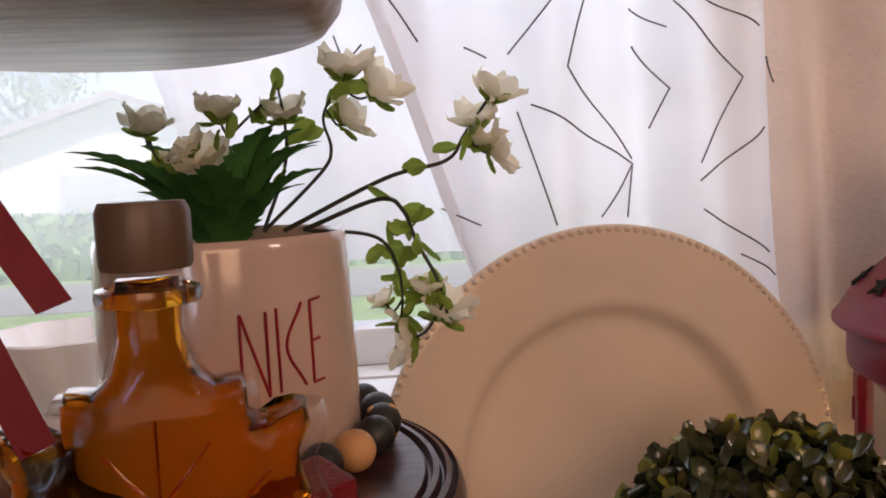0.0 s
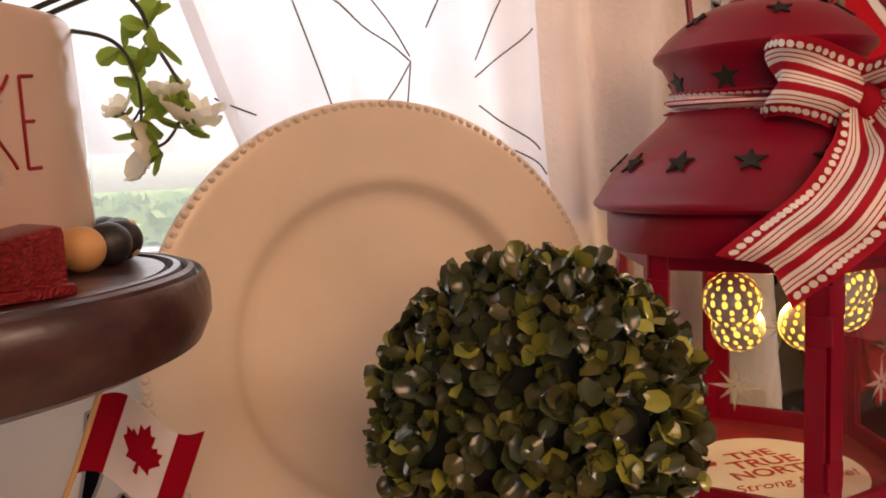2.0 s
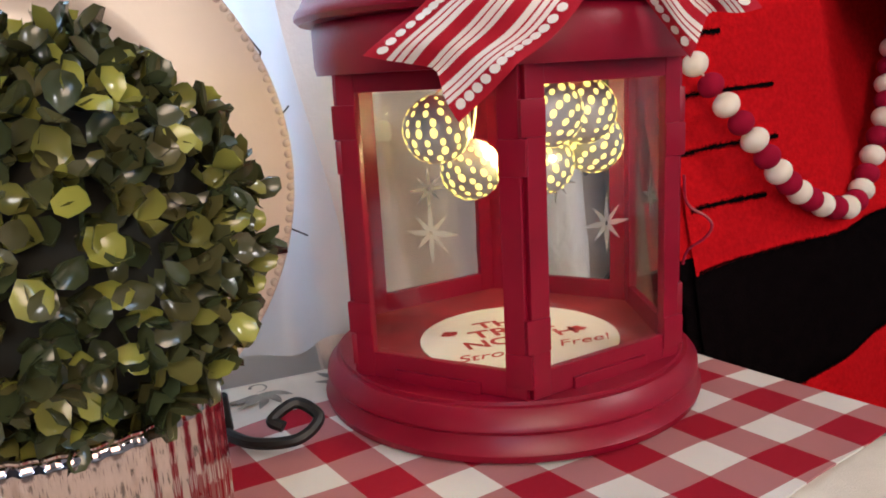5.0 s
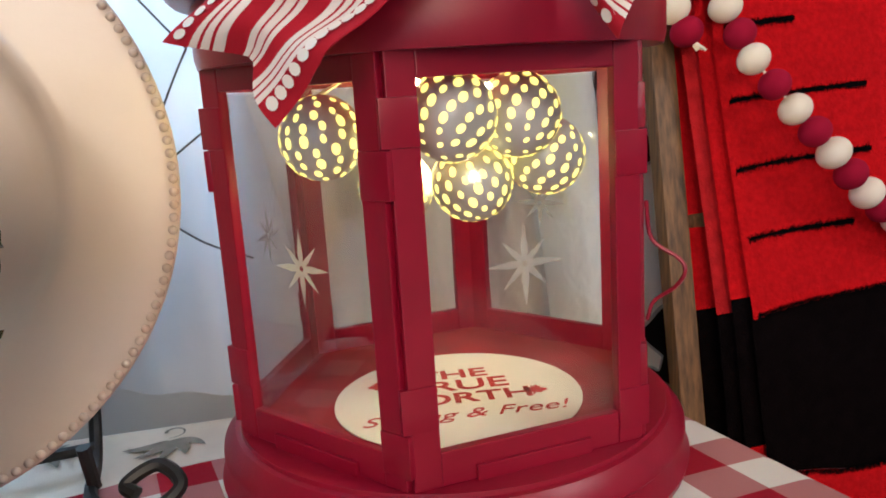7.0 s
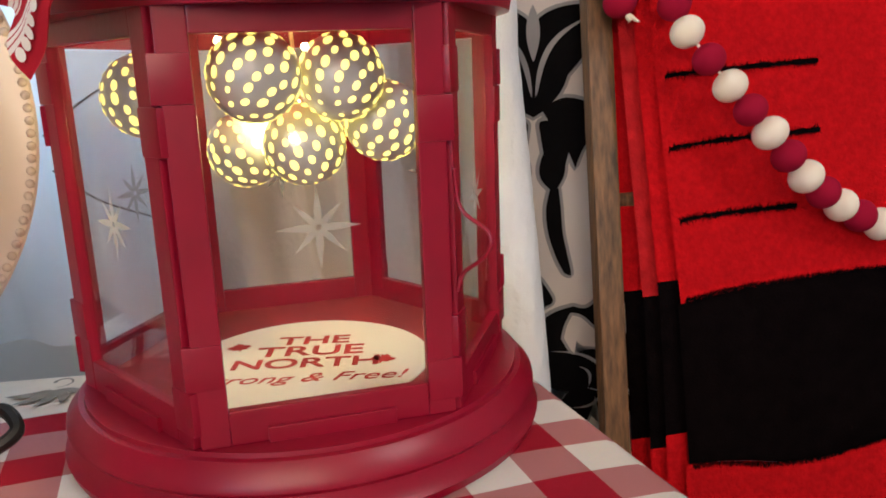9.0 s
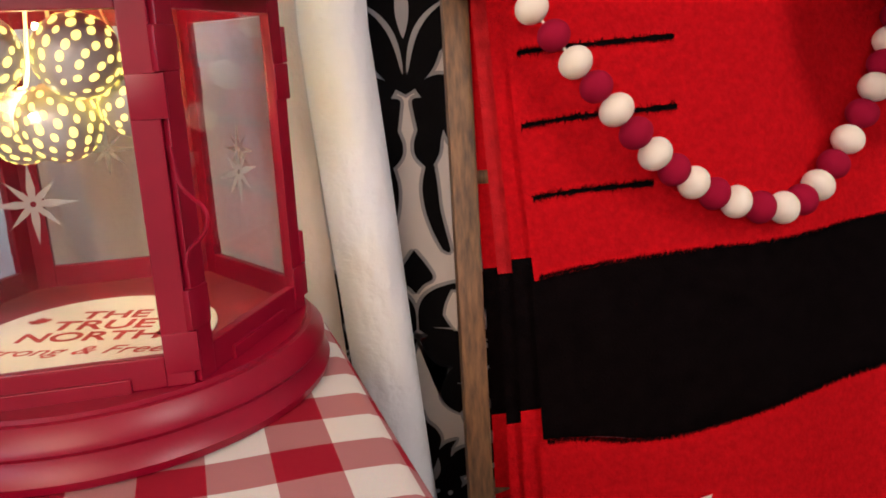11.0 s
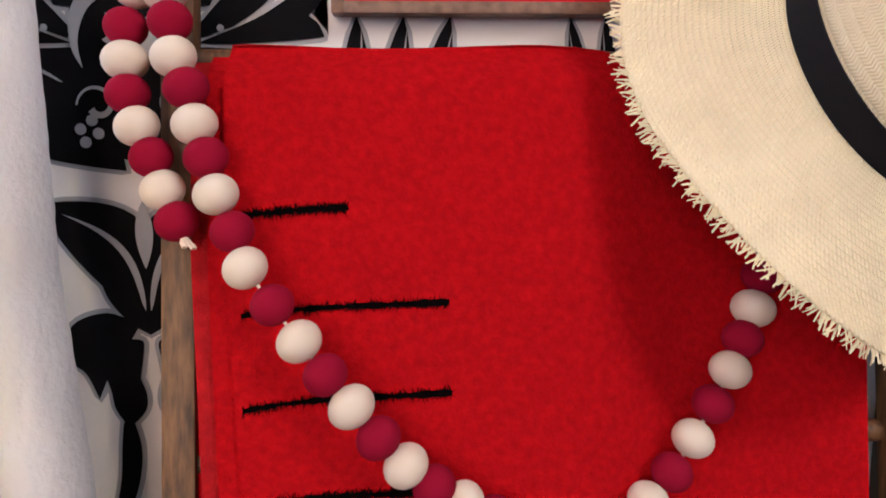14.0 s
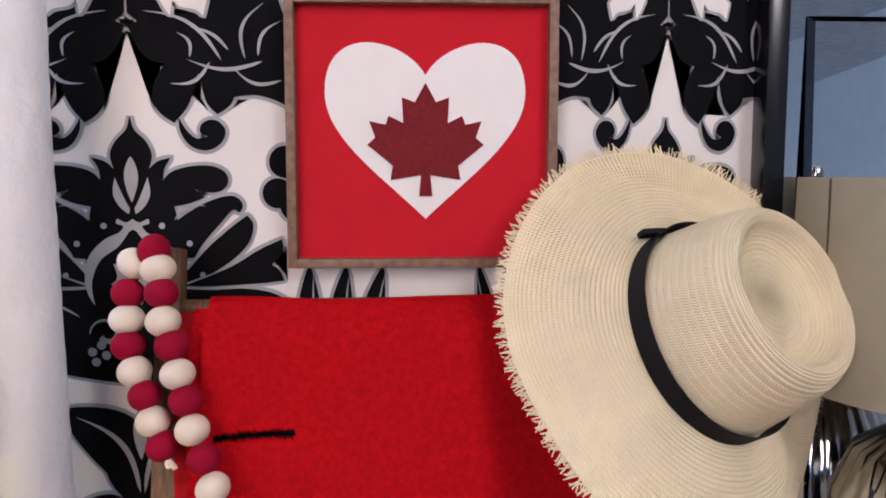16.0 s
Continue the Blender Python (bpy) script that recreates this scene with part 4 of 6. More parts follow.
# pierced metal balls on a light string inside the lantern
def pierced_ball(mesh_cache={}):
    if not mesh_cache:
        r = 0.0228
        bm = bmesh.new()
        bmesh.ops.create_uvsphere(bm, u_segments=32, v_segments=18, radius=r)
        mesh_cache["shell"] = finish("shell", bm, SILVER)
        # glowing discs just proud of the closed shell, where holes would shine
        bm = bmesh.new()
        rows = 11
        rng_hole = random.Random(6)
        for j in range(1, rows):
            ph = math.pi * j / rows
            n = max(4, int(15 * math.sin(ph)))
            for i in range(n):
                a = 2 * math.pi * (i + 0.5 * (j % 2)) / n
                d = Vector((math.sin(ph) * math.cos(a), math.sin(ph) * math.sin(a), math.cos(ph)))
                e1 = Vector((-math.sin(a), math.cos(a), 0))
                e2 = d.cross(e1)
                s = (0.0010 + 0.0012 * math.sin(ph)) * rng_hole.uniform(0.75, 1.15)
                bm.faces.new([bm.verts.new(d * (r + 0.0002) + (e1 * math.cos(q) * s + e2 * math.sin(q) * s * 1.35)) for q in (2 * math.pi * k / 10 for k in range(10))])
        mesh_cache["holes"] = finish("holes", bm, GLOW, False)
        bm = bmesh.new()
        bmesh.ops.create_icosphere(bm, subdivisions=1, radius=0.0022)
        mesh_cache["bulb"] = finish("bulb", bm, BULB)
    return mesh_cache


lights = thing("light_string", "string of pierced silver balls glowing yellow in the lantern", "string lights", pose(LX, LY, TABLE_Z + 0.004))
rng = random.Random(9)
for x, y, z in ((-0.071, -0.046, 0.205), (-0.010, -0.087, 0.213), (0.032, -0.064, 0.211), (0.055, -0.040, 0.186), (0.010, -0.044, 0.175), (-0.027, -0.002, 0.170)):
    c = pierced_ball()
    ball = part("ball", c["shell"], None, lights)
    ball.matrix_local = pose(x, y, z, rng.uniform(-40, 40), rng.uniform(-40, 40), rng.uniform(0, 360))
    part("glow_discs", c["holes"], None, ball, "glowing discs in place of lit holes")
    bulb = part("bulb", c["bulb"], None, ball, "tiny lit bulb")
    bulb.matrix_local = pose(0.0231, 0, 0.004)
    part("wire", tube(smooth_path([(x, y, z + 0.0225), (x * 0.8, y * 0.8 + 0.004, z + 0.030), (x * 0.5, y * 0.5, 0.2555)], 4), 0.0012, 5), WIRE, lights)

# ---- bow ----
RIB = band_mat("striped_ribbon", [(0, 1), (0.17, 0), (0.21, 1), (0.225, 0), (0.265, 1), (0.28, 0), (0.33, 1), (0.43, 0), (0.465, 1), (0.48, 0), (0.52, 1), (0.535, 0), (0.57, 1), (0.67, 0), (0.72, 1), (0.735, 0), (0.775, 1), (0.79, 0), (0.83, 1)], [(0.78, 0.72, 0.66), (0.38, 0.008, 0.022)])
bow = thing("ribbon_bow", "red and white striped ribbon bow tied on the lantern", "bow", pose(LX, LY, TABLE_Z + 0.004))


DOT = mat("ribbon_dot", (0.80, 0.74, 0.68), 0.8, var=0.03)


def ribbon(ctrl, wide, out, name, label="", n=10, wdir=None, notch=0.0, dots=True):
    """A strip along control points; wdir gives its width's direction; notch: a forked end."""
    path = smooth_path(ctrl, n)
    dirs = smooth_path(wdir, n)
    last = len(path) - 1

    def at(u, v):
        i = min(last - 1, int(u * last))
        f0 = u * last - i
        d = dirs[i].lerp(dirs[i + 1], f0).normalized()
        t_ = (path[min(i + 1, last)] - path[max(i - 1, 0)]).normalized().lerp((path[min(i + 2, last)] - path[i]).normalized(), f0).normalized()
        nn = t_.cross(d).normalized()
        k = 0.45 + 0.55 * min(1, u * 4) if name == "tail" else 1
        fork = notch * abs(v - 0.5) * 2 * max(0, (u - 0.8) / 0.2)
        return path[i].lerp(path[i + 1], f0) + d * (v - 0.5) * wide * k + nn * (0.0048 * math.sin(v * 9 + u * 7) + 0.002 * math.sin(u * 21 + v * 5)) + t_ * fork
    strip = part(name, sheet(at, last, 15, thick=0.0007), RIB, out, label)
    if dots:
        bm = bmesh.new()
        steps = max(4, int(sum((b - a).length for a, b in zip(path, path[1:])) / 0.0066))
        for v in (0.105, 0.895):
            for k in range(1, steps):
                u = k / steps
                c = at(u, v)
                e1 = (at(min(1, u + 1.01 / last), v) - at(max(0, u - 1.01 / last), v)).normalized()
                e2 = (at(u, v + 0.06) - at(u, v - 0.06)).normalized()
                nn = e1.cross(e2).normalized()
                for side in (-1, 1):
                    bm.faces.new([bm.verts.new(c + nn * side * 0.0012 + e1 * 0.0030 * math.cos(q) + e2 * 0.0029 * math.sin(q)) for q in (2 * math.pi * j_ / 10 * side for j_ in range(10))])
        part("dot_trim", bm, DOT, strip, "white dotted trim", smooth=False)["kind"] = "stuff"
    return strip


band_r = 0.0795
ctrl = [(band_r * math.cos(a), band_r * math.sin(a), 0.368 + 0.003 * math.sin(a)) for a in (radians(10 * k) for k in range(37))]
ribbon(ctrl, 0.017, bow, "neck_band", "", 2, [(0, 0, 1)] * len(ctrl))
KN = Vector((0.034, -0.078, 0.366))
E_R = Vector((0.78, -0.62, 0)).normalized()
E_F = Vector((-0.62, -0.78, 0)).normalized()


def bp(r, f_, z):
    return KN + E_R * r + E_F * f_ + Vector((0, 0, z))


def bd(r, f_, z):
    return E_R * r + E_F * f_ + Vector((0, 0, z))


UPW = bd(0, 0.15, 1)
ribbon([bp(-0.006, 0.040, -0.008), bp(-0.038, 0.066, 0.006), bp(-0.066, 0.070, 0.014), bp(-0.072, 0.050, 0.012), bp(-0.040, 0.036, 0.004), bp(-0.006, 0.034, -0.008)], 0.060, bow, "loop", "", 8, [bd(0.1, .1, .7), UPW, UPW, UPW, UPW, bd(0, .1, .7)])
ribbon([bp(-0.006, 0.040, -0.006), bp(0.014, 0.060, 0.0), bp(0.046, 0.056, 0.002), bp(0.054, 0.036, 0.0), bp(0.022, 0.026, -0.004), bp(-0.006, 0.030, -0.006)], 0.056, bow, "loop", "", 8, [bd(-0.1, .1, .7), bd(0, .3, 1), bd(-.2, .3, 1), UPW, UPW, bd(0, .1, .7)])
ribbon([bp(-0.008, 0.044, -0.012), bp(-0.008, 0.088, -0.048), bp(-0.032, 0.118, -0.084), bp(-0.058, 0.126, -0.106), bp(-0.078, 0.126, -0.122)], 0.064, bow, "tail", "", 10, [bd(1, 0.1, 0.0), bd(1, 0.1, -0.1), bd(0.85, 0.1, -0.5), bd(0.82, 0.05, -0.57), bd(0.80, 0, -0.6)], 0.016)
ribbon([bp(-0.002, 0.042, -0.012), bp(0.026, 0.056, -0.036), bp(0.044, 0.058, -0.066), bp(0.056, 0.056, -0.086), bp(0.068, 0.052, -0.100)], 0.046, bow, "tail", "", 10, [bd(.5, 0, .8), bd(.75, 0.1, .5), bd(0.9, .2, .3), bd(0.85, .2, .4), bd(0.8, .2, .5)], 0.014)
bm = bmesh.new()
bmesh.ops.create_uvsphere(bm, u_segments=16, v_segments=10, radius=0.012, matrix=Matrix.Translation(bp(-0.006, 0.042, -0.008)) @ Matrix.Diagonal((0.9, 0.9, 1.3, 1)))
part("knot", bm, RIB, bow)

# ---- charger plate and its stand ----
PN = Vector((math.sin(0.110) * math.cos(0.125), -math.cos(0.110) * math.cos(0.125), math.sin(0.125)))
pm = Matrix.Translation((0.4355, 0.9620, 0.2048)) @ PN.to_track_quat("Z", "Y").to_matrix().to_4x4()
plate = thing("charger_plate", "large cream charger plate with a beaded rim on a stand", "plate", pm)
PR = 0.1875
prof = [(0, -0.012), (0.106, -0.011), (0.114, -0.0100), (0.1190, -0.0065), (0.1230, -0.0005), (0.1270, 0.0020), (0.132, 0.0027), (0.170, 0.0055), (0.178, 0.0062), (0.1815, 0.0062), (0.1862, 0.0052), (PR, 0.0035), (0.1865, 0.0015), (0.178, 0.0015), (0.125, -0.003), (0.112, -0.017), (0, -0.017)]
part("dish", lathe(prof, 160), PLATE, plate)
bm = bmesh.new()
bmesh.ops.create_uvsphere(bm, u_segments=8, v_segments=6, radius=0.0029)
pearl = finish("rim_bead", bm, PLATE)
for i in range(150):
    a = 2 * math.pi * i / 150
    o = part("rim_bead", pearl, None, plate)
    o.matrix_local = pose(0.1836 * math.cos(a), 0.1836 * math.sin(a), 0.0058)

stand = thing("plate_stand", "black wrought iron scroll plate stand on the table", "plate stand")
for px0, py0 in ((0.36, 0.955), (0.545, 0.982)):
    pts = smooth_path([(px0, py0 + 0.09, TABLE_Z + 0.22), (px0, py0 + 0.055, TABLE_Z + 0.10), (px0, py0 + 0.02, TABLE_Z + 0.012), (px0 + 0.012, py0 - 0.05, TABLE_Z + 0.010), (px0 + 0.045, py0 - 0.075, TABLE_Z + 0.012), (px0 + 0.064, py0 - 0.070, TABLE_Z + 0.022), (px0 + 0.052, py0 - 0.058, TABLE_Z + 0.031), (px0 + 0.034, py0 - 0.062, TABLE_Z + 0.024), (px0 + 0.040, py0 - 0.068, TABLE_Z + 0.020)], 8)
    part("scroll_leg", tube(pts, 0.0042, 8), IRON, stand)
    part("front_stop", tube([(px0 + 0.008, py0 - 0.026, TABLE_Z + 0.008), (px0 + 0.006, py0 - 0.030, TABLE_Z + 0.036)], 0.0042, 8), IRON, stand)
part("cross_bar", tube([(0.36, 0.975, TABLE_Z + 0.014), (0.545, 1.002, TABLE_Z + 0.014)], 0.004, 8), IRON, stand)

# ---- boxwood ball in a ribbed mercury glass pot ----
BX, BY, BZ, BR = 0.471, 0.797, 0.192, 0.093
pot = thing("glass_pot", "ribbed rose mercury glass pot on the table", "pot", pose(BX, BY, TABLE_Z + 0.003))
part("vessel", lathe([(0, 0), (0.060, 0), (0.0645, 0.004), (0.066, 0.02), (0.0665, 0.060), (0.0665, 0.104), (0.0660, 0.1072), (0.0645, 0.1085), (0.0632, 0.1072), (0.0625, 0.06), (0.060, 0.012), (0, 0.010)], 240, rfun=lambda a, z: 1 + (0.010 * math.cos(46 * a) * min(1, z / 0.01))), MERCURY, pot)
part("rim", lathe([(0.0636, 0.1084), (0.0652, 0.1088), (0.0655, 0.1098), (0.0646, 0.1105), (0.0634, 0.1098)], 240, rfun=lambda a, z: 1 + 0.010 * math.cos(46 * a), closed=False), MERCURY, pot)
bush = thing("boxwood_ball", "round artificial boxwood ball of small olive leaves", "plant", pose(BX, BY, BZ))
# near-black ball that stands in for the shade deep between the leaves
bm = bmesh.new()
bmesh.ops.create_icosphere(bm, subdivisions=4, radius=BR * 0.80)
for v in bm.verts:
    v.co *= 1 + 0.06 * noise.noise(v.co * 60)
part("shade_core", bm, TWIG_SHADE, bush)
part("stem", tube([(0, 0, -0.16), (0, 0, -0.06)], 0.012, 8), TWIG_SHADE, bush)


def leaf_cup(bm, m, long, wide, cup):
    """One small cupped leaf."""
    c = [bm.verts.new(m @ Vector((0, long * t, cup * 4 * (t - 0.5) ** 2 - cup))) for t in (0, 0.35, 0.7, 1)]
    L_ = [bm.verts.new(m @ Vector((-wide * w, long * t, cup * 0.9))) for t, w in ((0.30, 0.8), (0.65, 1.0), (0.9, 0.6))]
    R_ = [bm.verts.new(m @ Vector((wide * w, long * t, cup * 0.9))) for t, w in ((0.30, 0.8), (0.65, 1.0), (0.9, 0.6))]
    for S, flip in ((L_, False), (R_, True)):
        for f_ in ((c[0], c[1], S[0]), (c[1], c[2], S[1], S[0]), (c[2], c[3], S[2], S[1])):
            bm.faces.new(f_ if flip else f_[::-1])


rng = random.Random(11)
bm = bmesh.new()
N = 1020
for i in range(N):
    ph = math.acos(1 - 2 * (i + 0.5) / N)
    a = i * 2.399963 + rng.uniform(-0.25, 0.25)
    d = Vector((math.sin(ph) * math.cos(a), math.sin(ph) * math.sin(a), math.cos(ph)))
    q = d.to_track_quat("Z", "Y").to_matrix().to_4x4()
    r0 = BR * rng.uniform(0.78, 0.98)
    turn = rng.uniform(0, 2 * math.pi)
    for k in range(2):
        lean = radians(rng.uniform(15, 75))
        m_ = Matrix.Translation(d * r0) @ q @ Matrix.Rotation(turn + math.pi * k + rng.uniform(-0.4, 0.4), 4, "Z") @ Matrix.Rotation(lean, 4, "X")
        s = rng.uniform(0.0125, 0.0180)
        leaf_cup(bm, m_, s, s * rng.uniform(0.32, 0.42), s * rng.uniform(0.10, 0.24))
part("leaves", bm, LEAF, bush, smooth="all")["kind"] = "stuff"

# ---- tiered wooden tray with its decorations ----
tray = thing("tiered_tray", "dark turned wooden tiered tray with grooved rims", "tiered tray")
TX, TY = 0.160, 0.760
prof = [(0, 0.266), (0.118, 0.266), (0.127, 0.270), (0.1315, 0.280), (0.1315, 0.290), (0.1298, 0.2965), (0.1282, 0.2985), (0.1272, 0.2955), (0.1262, 0.2950), (0.1252, 0.2995), (0.1228, 0.3005), (0.1216, 0.2960), (0.1206, 0.2958), (0.1194, 0.3005), (0.1166, 0.3008), (0.1154, 0.2962), (0.1142, 0.2962), (0.1128, 0.3000), (0.1095, 0.3000), (0, 0.3000)]
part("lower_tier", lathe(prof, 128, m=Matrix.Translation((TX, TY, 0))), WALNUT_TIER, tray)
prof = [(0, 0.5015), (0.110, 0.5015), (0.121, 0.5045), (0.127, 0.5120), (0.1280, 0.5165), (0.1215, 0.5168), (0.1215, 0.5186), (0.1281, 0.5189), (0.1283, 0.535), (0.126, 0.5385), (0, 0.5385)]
part("upper_tier", lathe(prof, 128, m=Matrix.Translation((0.118, 0.765, 0))), WALNUT_LIT, tray, "wooden top tier in a painted lit tone")
part("foot_tier", lathe([(0, 0.0125), (0.10, 0.0125), (0.11, 0.02), (0.11, 0.036), (0.105, 0.042), (0, 0.042)], 96, m=Matrix.Translation((0.10, 0.745, 0))), WALNUT, tray)
for z0, z1 in ((0.042, 0.266), (0.300, 0.5015)):
    part("spindle", lathe([(0, z0), (0.016, z0), (0.018, z0 + 0.01), (0.010, z0 + 0.03), (0.014, (z0 + z1) / 2), (0.010, z1 - 0.03), (0.018, z1 - 0.01), (0.016, z1), (0, z1)], 32, m=Matrix.Translation((0.080, 0.742, 0))), WALNUT, tray)

MX, MY, MZ = 0.181, 0.795, 0.3005
mug = thing("mug", "glossy cream ceramic mug lettered in thin red capitals", "mug", pose(MX, MY, MZ))
part("body", lathe([(0, 0), (0.058, 0), (0.0625, 0.003), (0.0632, 0.010), (0.0622, 0.05), (0.0603, 0.105), (0.0596, 0.1085), (0.0584, 0.110), (0.0572, 0.1085), (0.0572, 0.06), (0.058, 0.012), (0, 0.009)], 128), MUG, mug)


def on_mug(s, z):
    """A point on the mug's face: s metres round it, z above its foot."""
    a = radians(-58) + s / 0.0622
    r = 0.0636 - 0.0022 * z / 0.1
    return (r * math.cos(a), r * math.sin(a), z)


STROKES = ((-0.0205, 0.042, -0.0200, 0.079), (-0.0200, 0.079, -0.0090, 0.042), (-0.0090, 0.042, -0.0088, 0.079), (-0.0040, 0.043, -0.0040, 0.080), (0.0130, 0.044, 0.0132, 0.081), (0.0130, 0.044, 0.0190, 0.0445), (0.0131, 0.063, 0.0180, 0.0635), (0.0132, 0.081, 0.0195, 0.0818))
for a, b, c, d in STROKES:
    part("letter_stroke", tube([on_mug(a + (c - a) * k / 8, b + (d - b) * k / 8) for k in range(9)], 0.00075, 6), MUGRED, mug, "red lettering NICE")
part("letter_stroke", tube([on_mug(0.0085 - 0.0085 * math.sin(math.pi * k / 16) * (0.55 + 0.45 * math.sin(math.pi * k / 16)), 0.044 + 0.037 * k / 16) for k in range(17)], 0.00075, 6), MUGRED, mug, "red lettering NICE")

plant = thing("potted_flowers", "artificial white blossoms and serrated green leaves in a mug", "plant", pose(MX, MY, MZ + 0.10))
rng = random.Random(21)
part("soil", lathe([(0, -0.004), (0.0565, -0.004), (0.0565, 0.001), (0, 0.003)], 32), TWIG_SHADE, plant)


def big_leaf(a, out, rise, wide):
    """A pointed, saw-edged leaf that rises from the middle and bends outwards."""
    bm = bmesh.new()
    n = 30
    d, s = Vector((math.cos(a), math.sin(a), 0)), Vector((-math.sin(a), math.cos(a), 0))
    twist = rng.uniform(-0.5, 0.5)
    rows = []
    for i in range(n + 1):
        t = i / n
        c = d * (0.010 + out * t ** 1.5) + Vector((0, 0, rise * math.sin(t * 1.5)))
        w = wide * (math.sin(math.pi * min(1, 0.10 + t * 0.90)) ** 0.9 * (1 - 0.25 * t) + 0.0) * (1.0 + 0.17 * ((i % 3) - 1))
        side = (s + Vector((0, 0, twist * t))).normalized()
        fold = Vector((0, 0, 0.22 * w)) - d * (0.25 * w)
        rows.append([bm.verts.new(c - side * w + fold), bm.verts.new(c - side * w * 0.5 + fold * 0.7), bm.verts.new(c), bm.verts.new(c + side * w * 0.5 + fold * 0.7), bm.verts.new(c + side * w + fold)])
    for p, q in zip(rows, rows[1:]):
        for k in range(4):
            bm.faces.new((p[k], p[k + 1], q[k + 1], q[k]))
    part("leaf", bm, GREEN, plant)


for k in range(23):
    a = radians(-170 + 15.6 * k + rng.uniform(-8, 8))
    big_leaf(a, rng.uniform(0.026, 0.064), rng.uniform(0.026, 0.062), rng.uniform(0.0105, 0.0160))


def blossom(parent, at, face, size):
    """Five thin petals round a green calyx."""
    q = Vector(face).to_track_quat("Z", "Y").to_matrix().to_4x4()
    m0 = Matrix.Translation(at) @ q
    bm = bmesh.new()
    for k in range(5):
        m_ = m0 @ Matrix.Rotation(k * 2 * math.pi / 5 + rng.uniform(-0.15, 0.15), 4, "Z") @ Matrix.Rotation(radians(rng.uniform(5, 42)), 4, "X")
        rows = []
        for i in range(6):
            t = i / 5
            w = size * 0.52 * math.sin(math.pi * (0.12 + 0.80 * t)) ** 0.8
            rows.append([bm.verts.new(m_ @ Vector((x * w, size * t, 0.12 * size * (abs(x) ** 2) + size * 0.22 * t * t + 0.06 * size * math.sin(9 * t + x * 5)))) for x in (-1, -0.5, 0, 0.5, 1)])
        for p, r_ in zip(rows, rows[1:]):
            for j in range(4):
                bm.faces.new((p[j], p[j + 1], r_[j + 1], r_[j]))
    fl = part("blossom", bm, PETAL, parent, "creamy white blossom")
    bm = bmesh.new()
    for k in range(5):
        m_ = m0 @ Matrix.Translation((0, 0, -0.002)) @ Matrix.Rotation((k + 0.5) * 2 * math.pi / 5, 4, "Z") @ Matrix.Rotation(radians(rng.uniform(-5, 40)), 4, "X")
        leaf_cup(bm, m_, size * 0.66, size * 0.22, size * 0.08)
    part("calyx", bm, CALYX, fl, "small green sepals")


def spray(ctrl, flowers, buds=6, thick=0.0011):
    """A branching stem with blossoms; places are in the world."""
    o = Vector((MX, MY, MZ + 0.10))
    ctrl = [Vector(p) - o for p in ctrl]
    path = smooth_path(ctrl, 8)
    part("stem", tube(path, thick, 6, taper=0.6), STEM, plant)
    for p, size in flowers:
        p = Vector(p) - o
        base = min(path[len(path) // 3:], key=lambda q: (q - p).length)
        mid = (base + p) / 2 + Vector((0, 0, -0.006))
        part("stalk", tube(smooth_path([base, mid, p], 5), thick * 0.6, 5), STEM, plant)
        face = (p - mid).normalized() + Vector((rng.uniform(-0.5, 0.5), -0.25, rng.uniform(-0.1, 0.5)))
        blossom(plant, p - face.normalized() * size * 0.3, face, size * 1.25)
    bm = bmesh.new()
    for _ in range(buds):
        q = path[rng.randrange(len(path) // 3, len(path))]
        m_ = Matrix.Translation(q) @ Euler([rng.uniform(0, 6.3) for _ in range(3)]).to_matrix().to_4x4()
        s = rng.uniform(0.012, 0.019)
        leaf_cup(bm, m_, s, s * 0.28, s * 0.08)
    part("small_leaves", bm, CALYX, plant)


spray([(0.19, 0.80, 0.41), (0.165, 0.80, 0.435), (0.152, 0.80, 0.447), (0.148, 0.80, 0.458)], [((0.146, 0.80, 0.465), 0.013)], 4)
spray([(0.19, 0.80, 0.41), (0.17, 0.79, 0.43), (0.185, 0.795, 0.455), (0.205, 0.80, 0.475)], [((0.181, 0.80, 0.470), 0.013), ((0.176, 0.785, 0.445), 0.015), ((0.168, 0.79, 0.452), 0.012)], 8)
spray([(0.20, 0.80, 0.41), (0.212, 0.80, 0.44), (0.214, 0.80, 0.46), (0.211, 0.80, 0.485)], [((0.214, 0.80, 0.469), 0.013)], 7)
spray([(0.20, 0.80, 0.41), (0.230, 0.80, 0.438), (0.236, 0.80, 0.450), (0.233, 0.80, 0.466), (0.241, 0.80, 0.482)], [((0.245, 0.80, 0.490), 0.016), ((0.262, 0.80, 0.479), 0.016), ((0.246, 0.80, 0.465), 0.013)], 5)
spray([(0.21, 0.80, 0.41), (0.262, 0.80, 0.434), (0.294, 0.80, 0.442), (0.304, 0.80, 0.455), (0.318, 0.80, 0.474)], [((0.321, 0.80, 0.476), 0.014), ((0.310, 0.80, 0.462), 0.014), ((0.321, 0.80, 0.446), 0.014), ((0.312, 0.80, 0.452), 0.012)], 6, 0.0013)
spray([(0.22, 0.80, 0.41), (0.258, 0.79, 0.424), (0.270, 0.79, 0.418), (0.276, 0.79, 0.402), (0.284, 0.787, 0.386), (0.289, 0.786, 0.372)], [((0.2895, 0.786, 0.367), 0.016), ((0.268, 0.793, 0.352), 0.016), ((0.281, 0.79, 0.378), 0.010)], 16, 0.0013)
spray([(0.22, 0.80, 0.41), (0.255, 0.80, 0.405), (0.266, 0.80, 0.39), (0.268, 0.797, 0.372), (0.266, 0.795, 0.360)], [((0.258, 0.80, 0.372), 0.008)], 16)


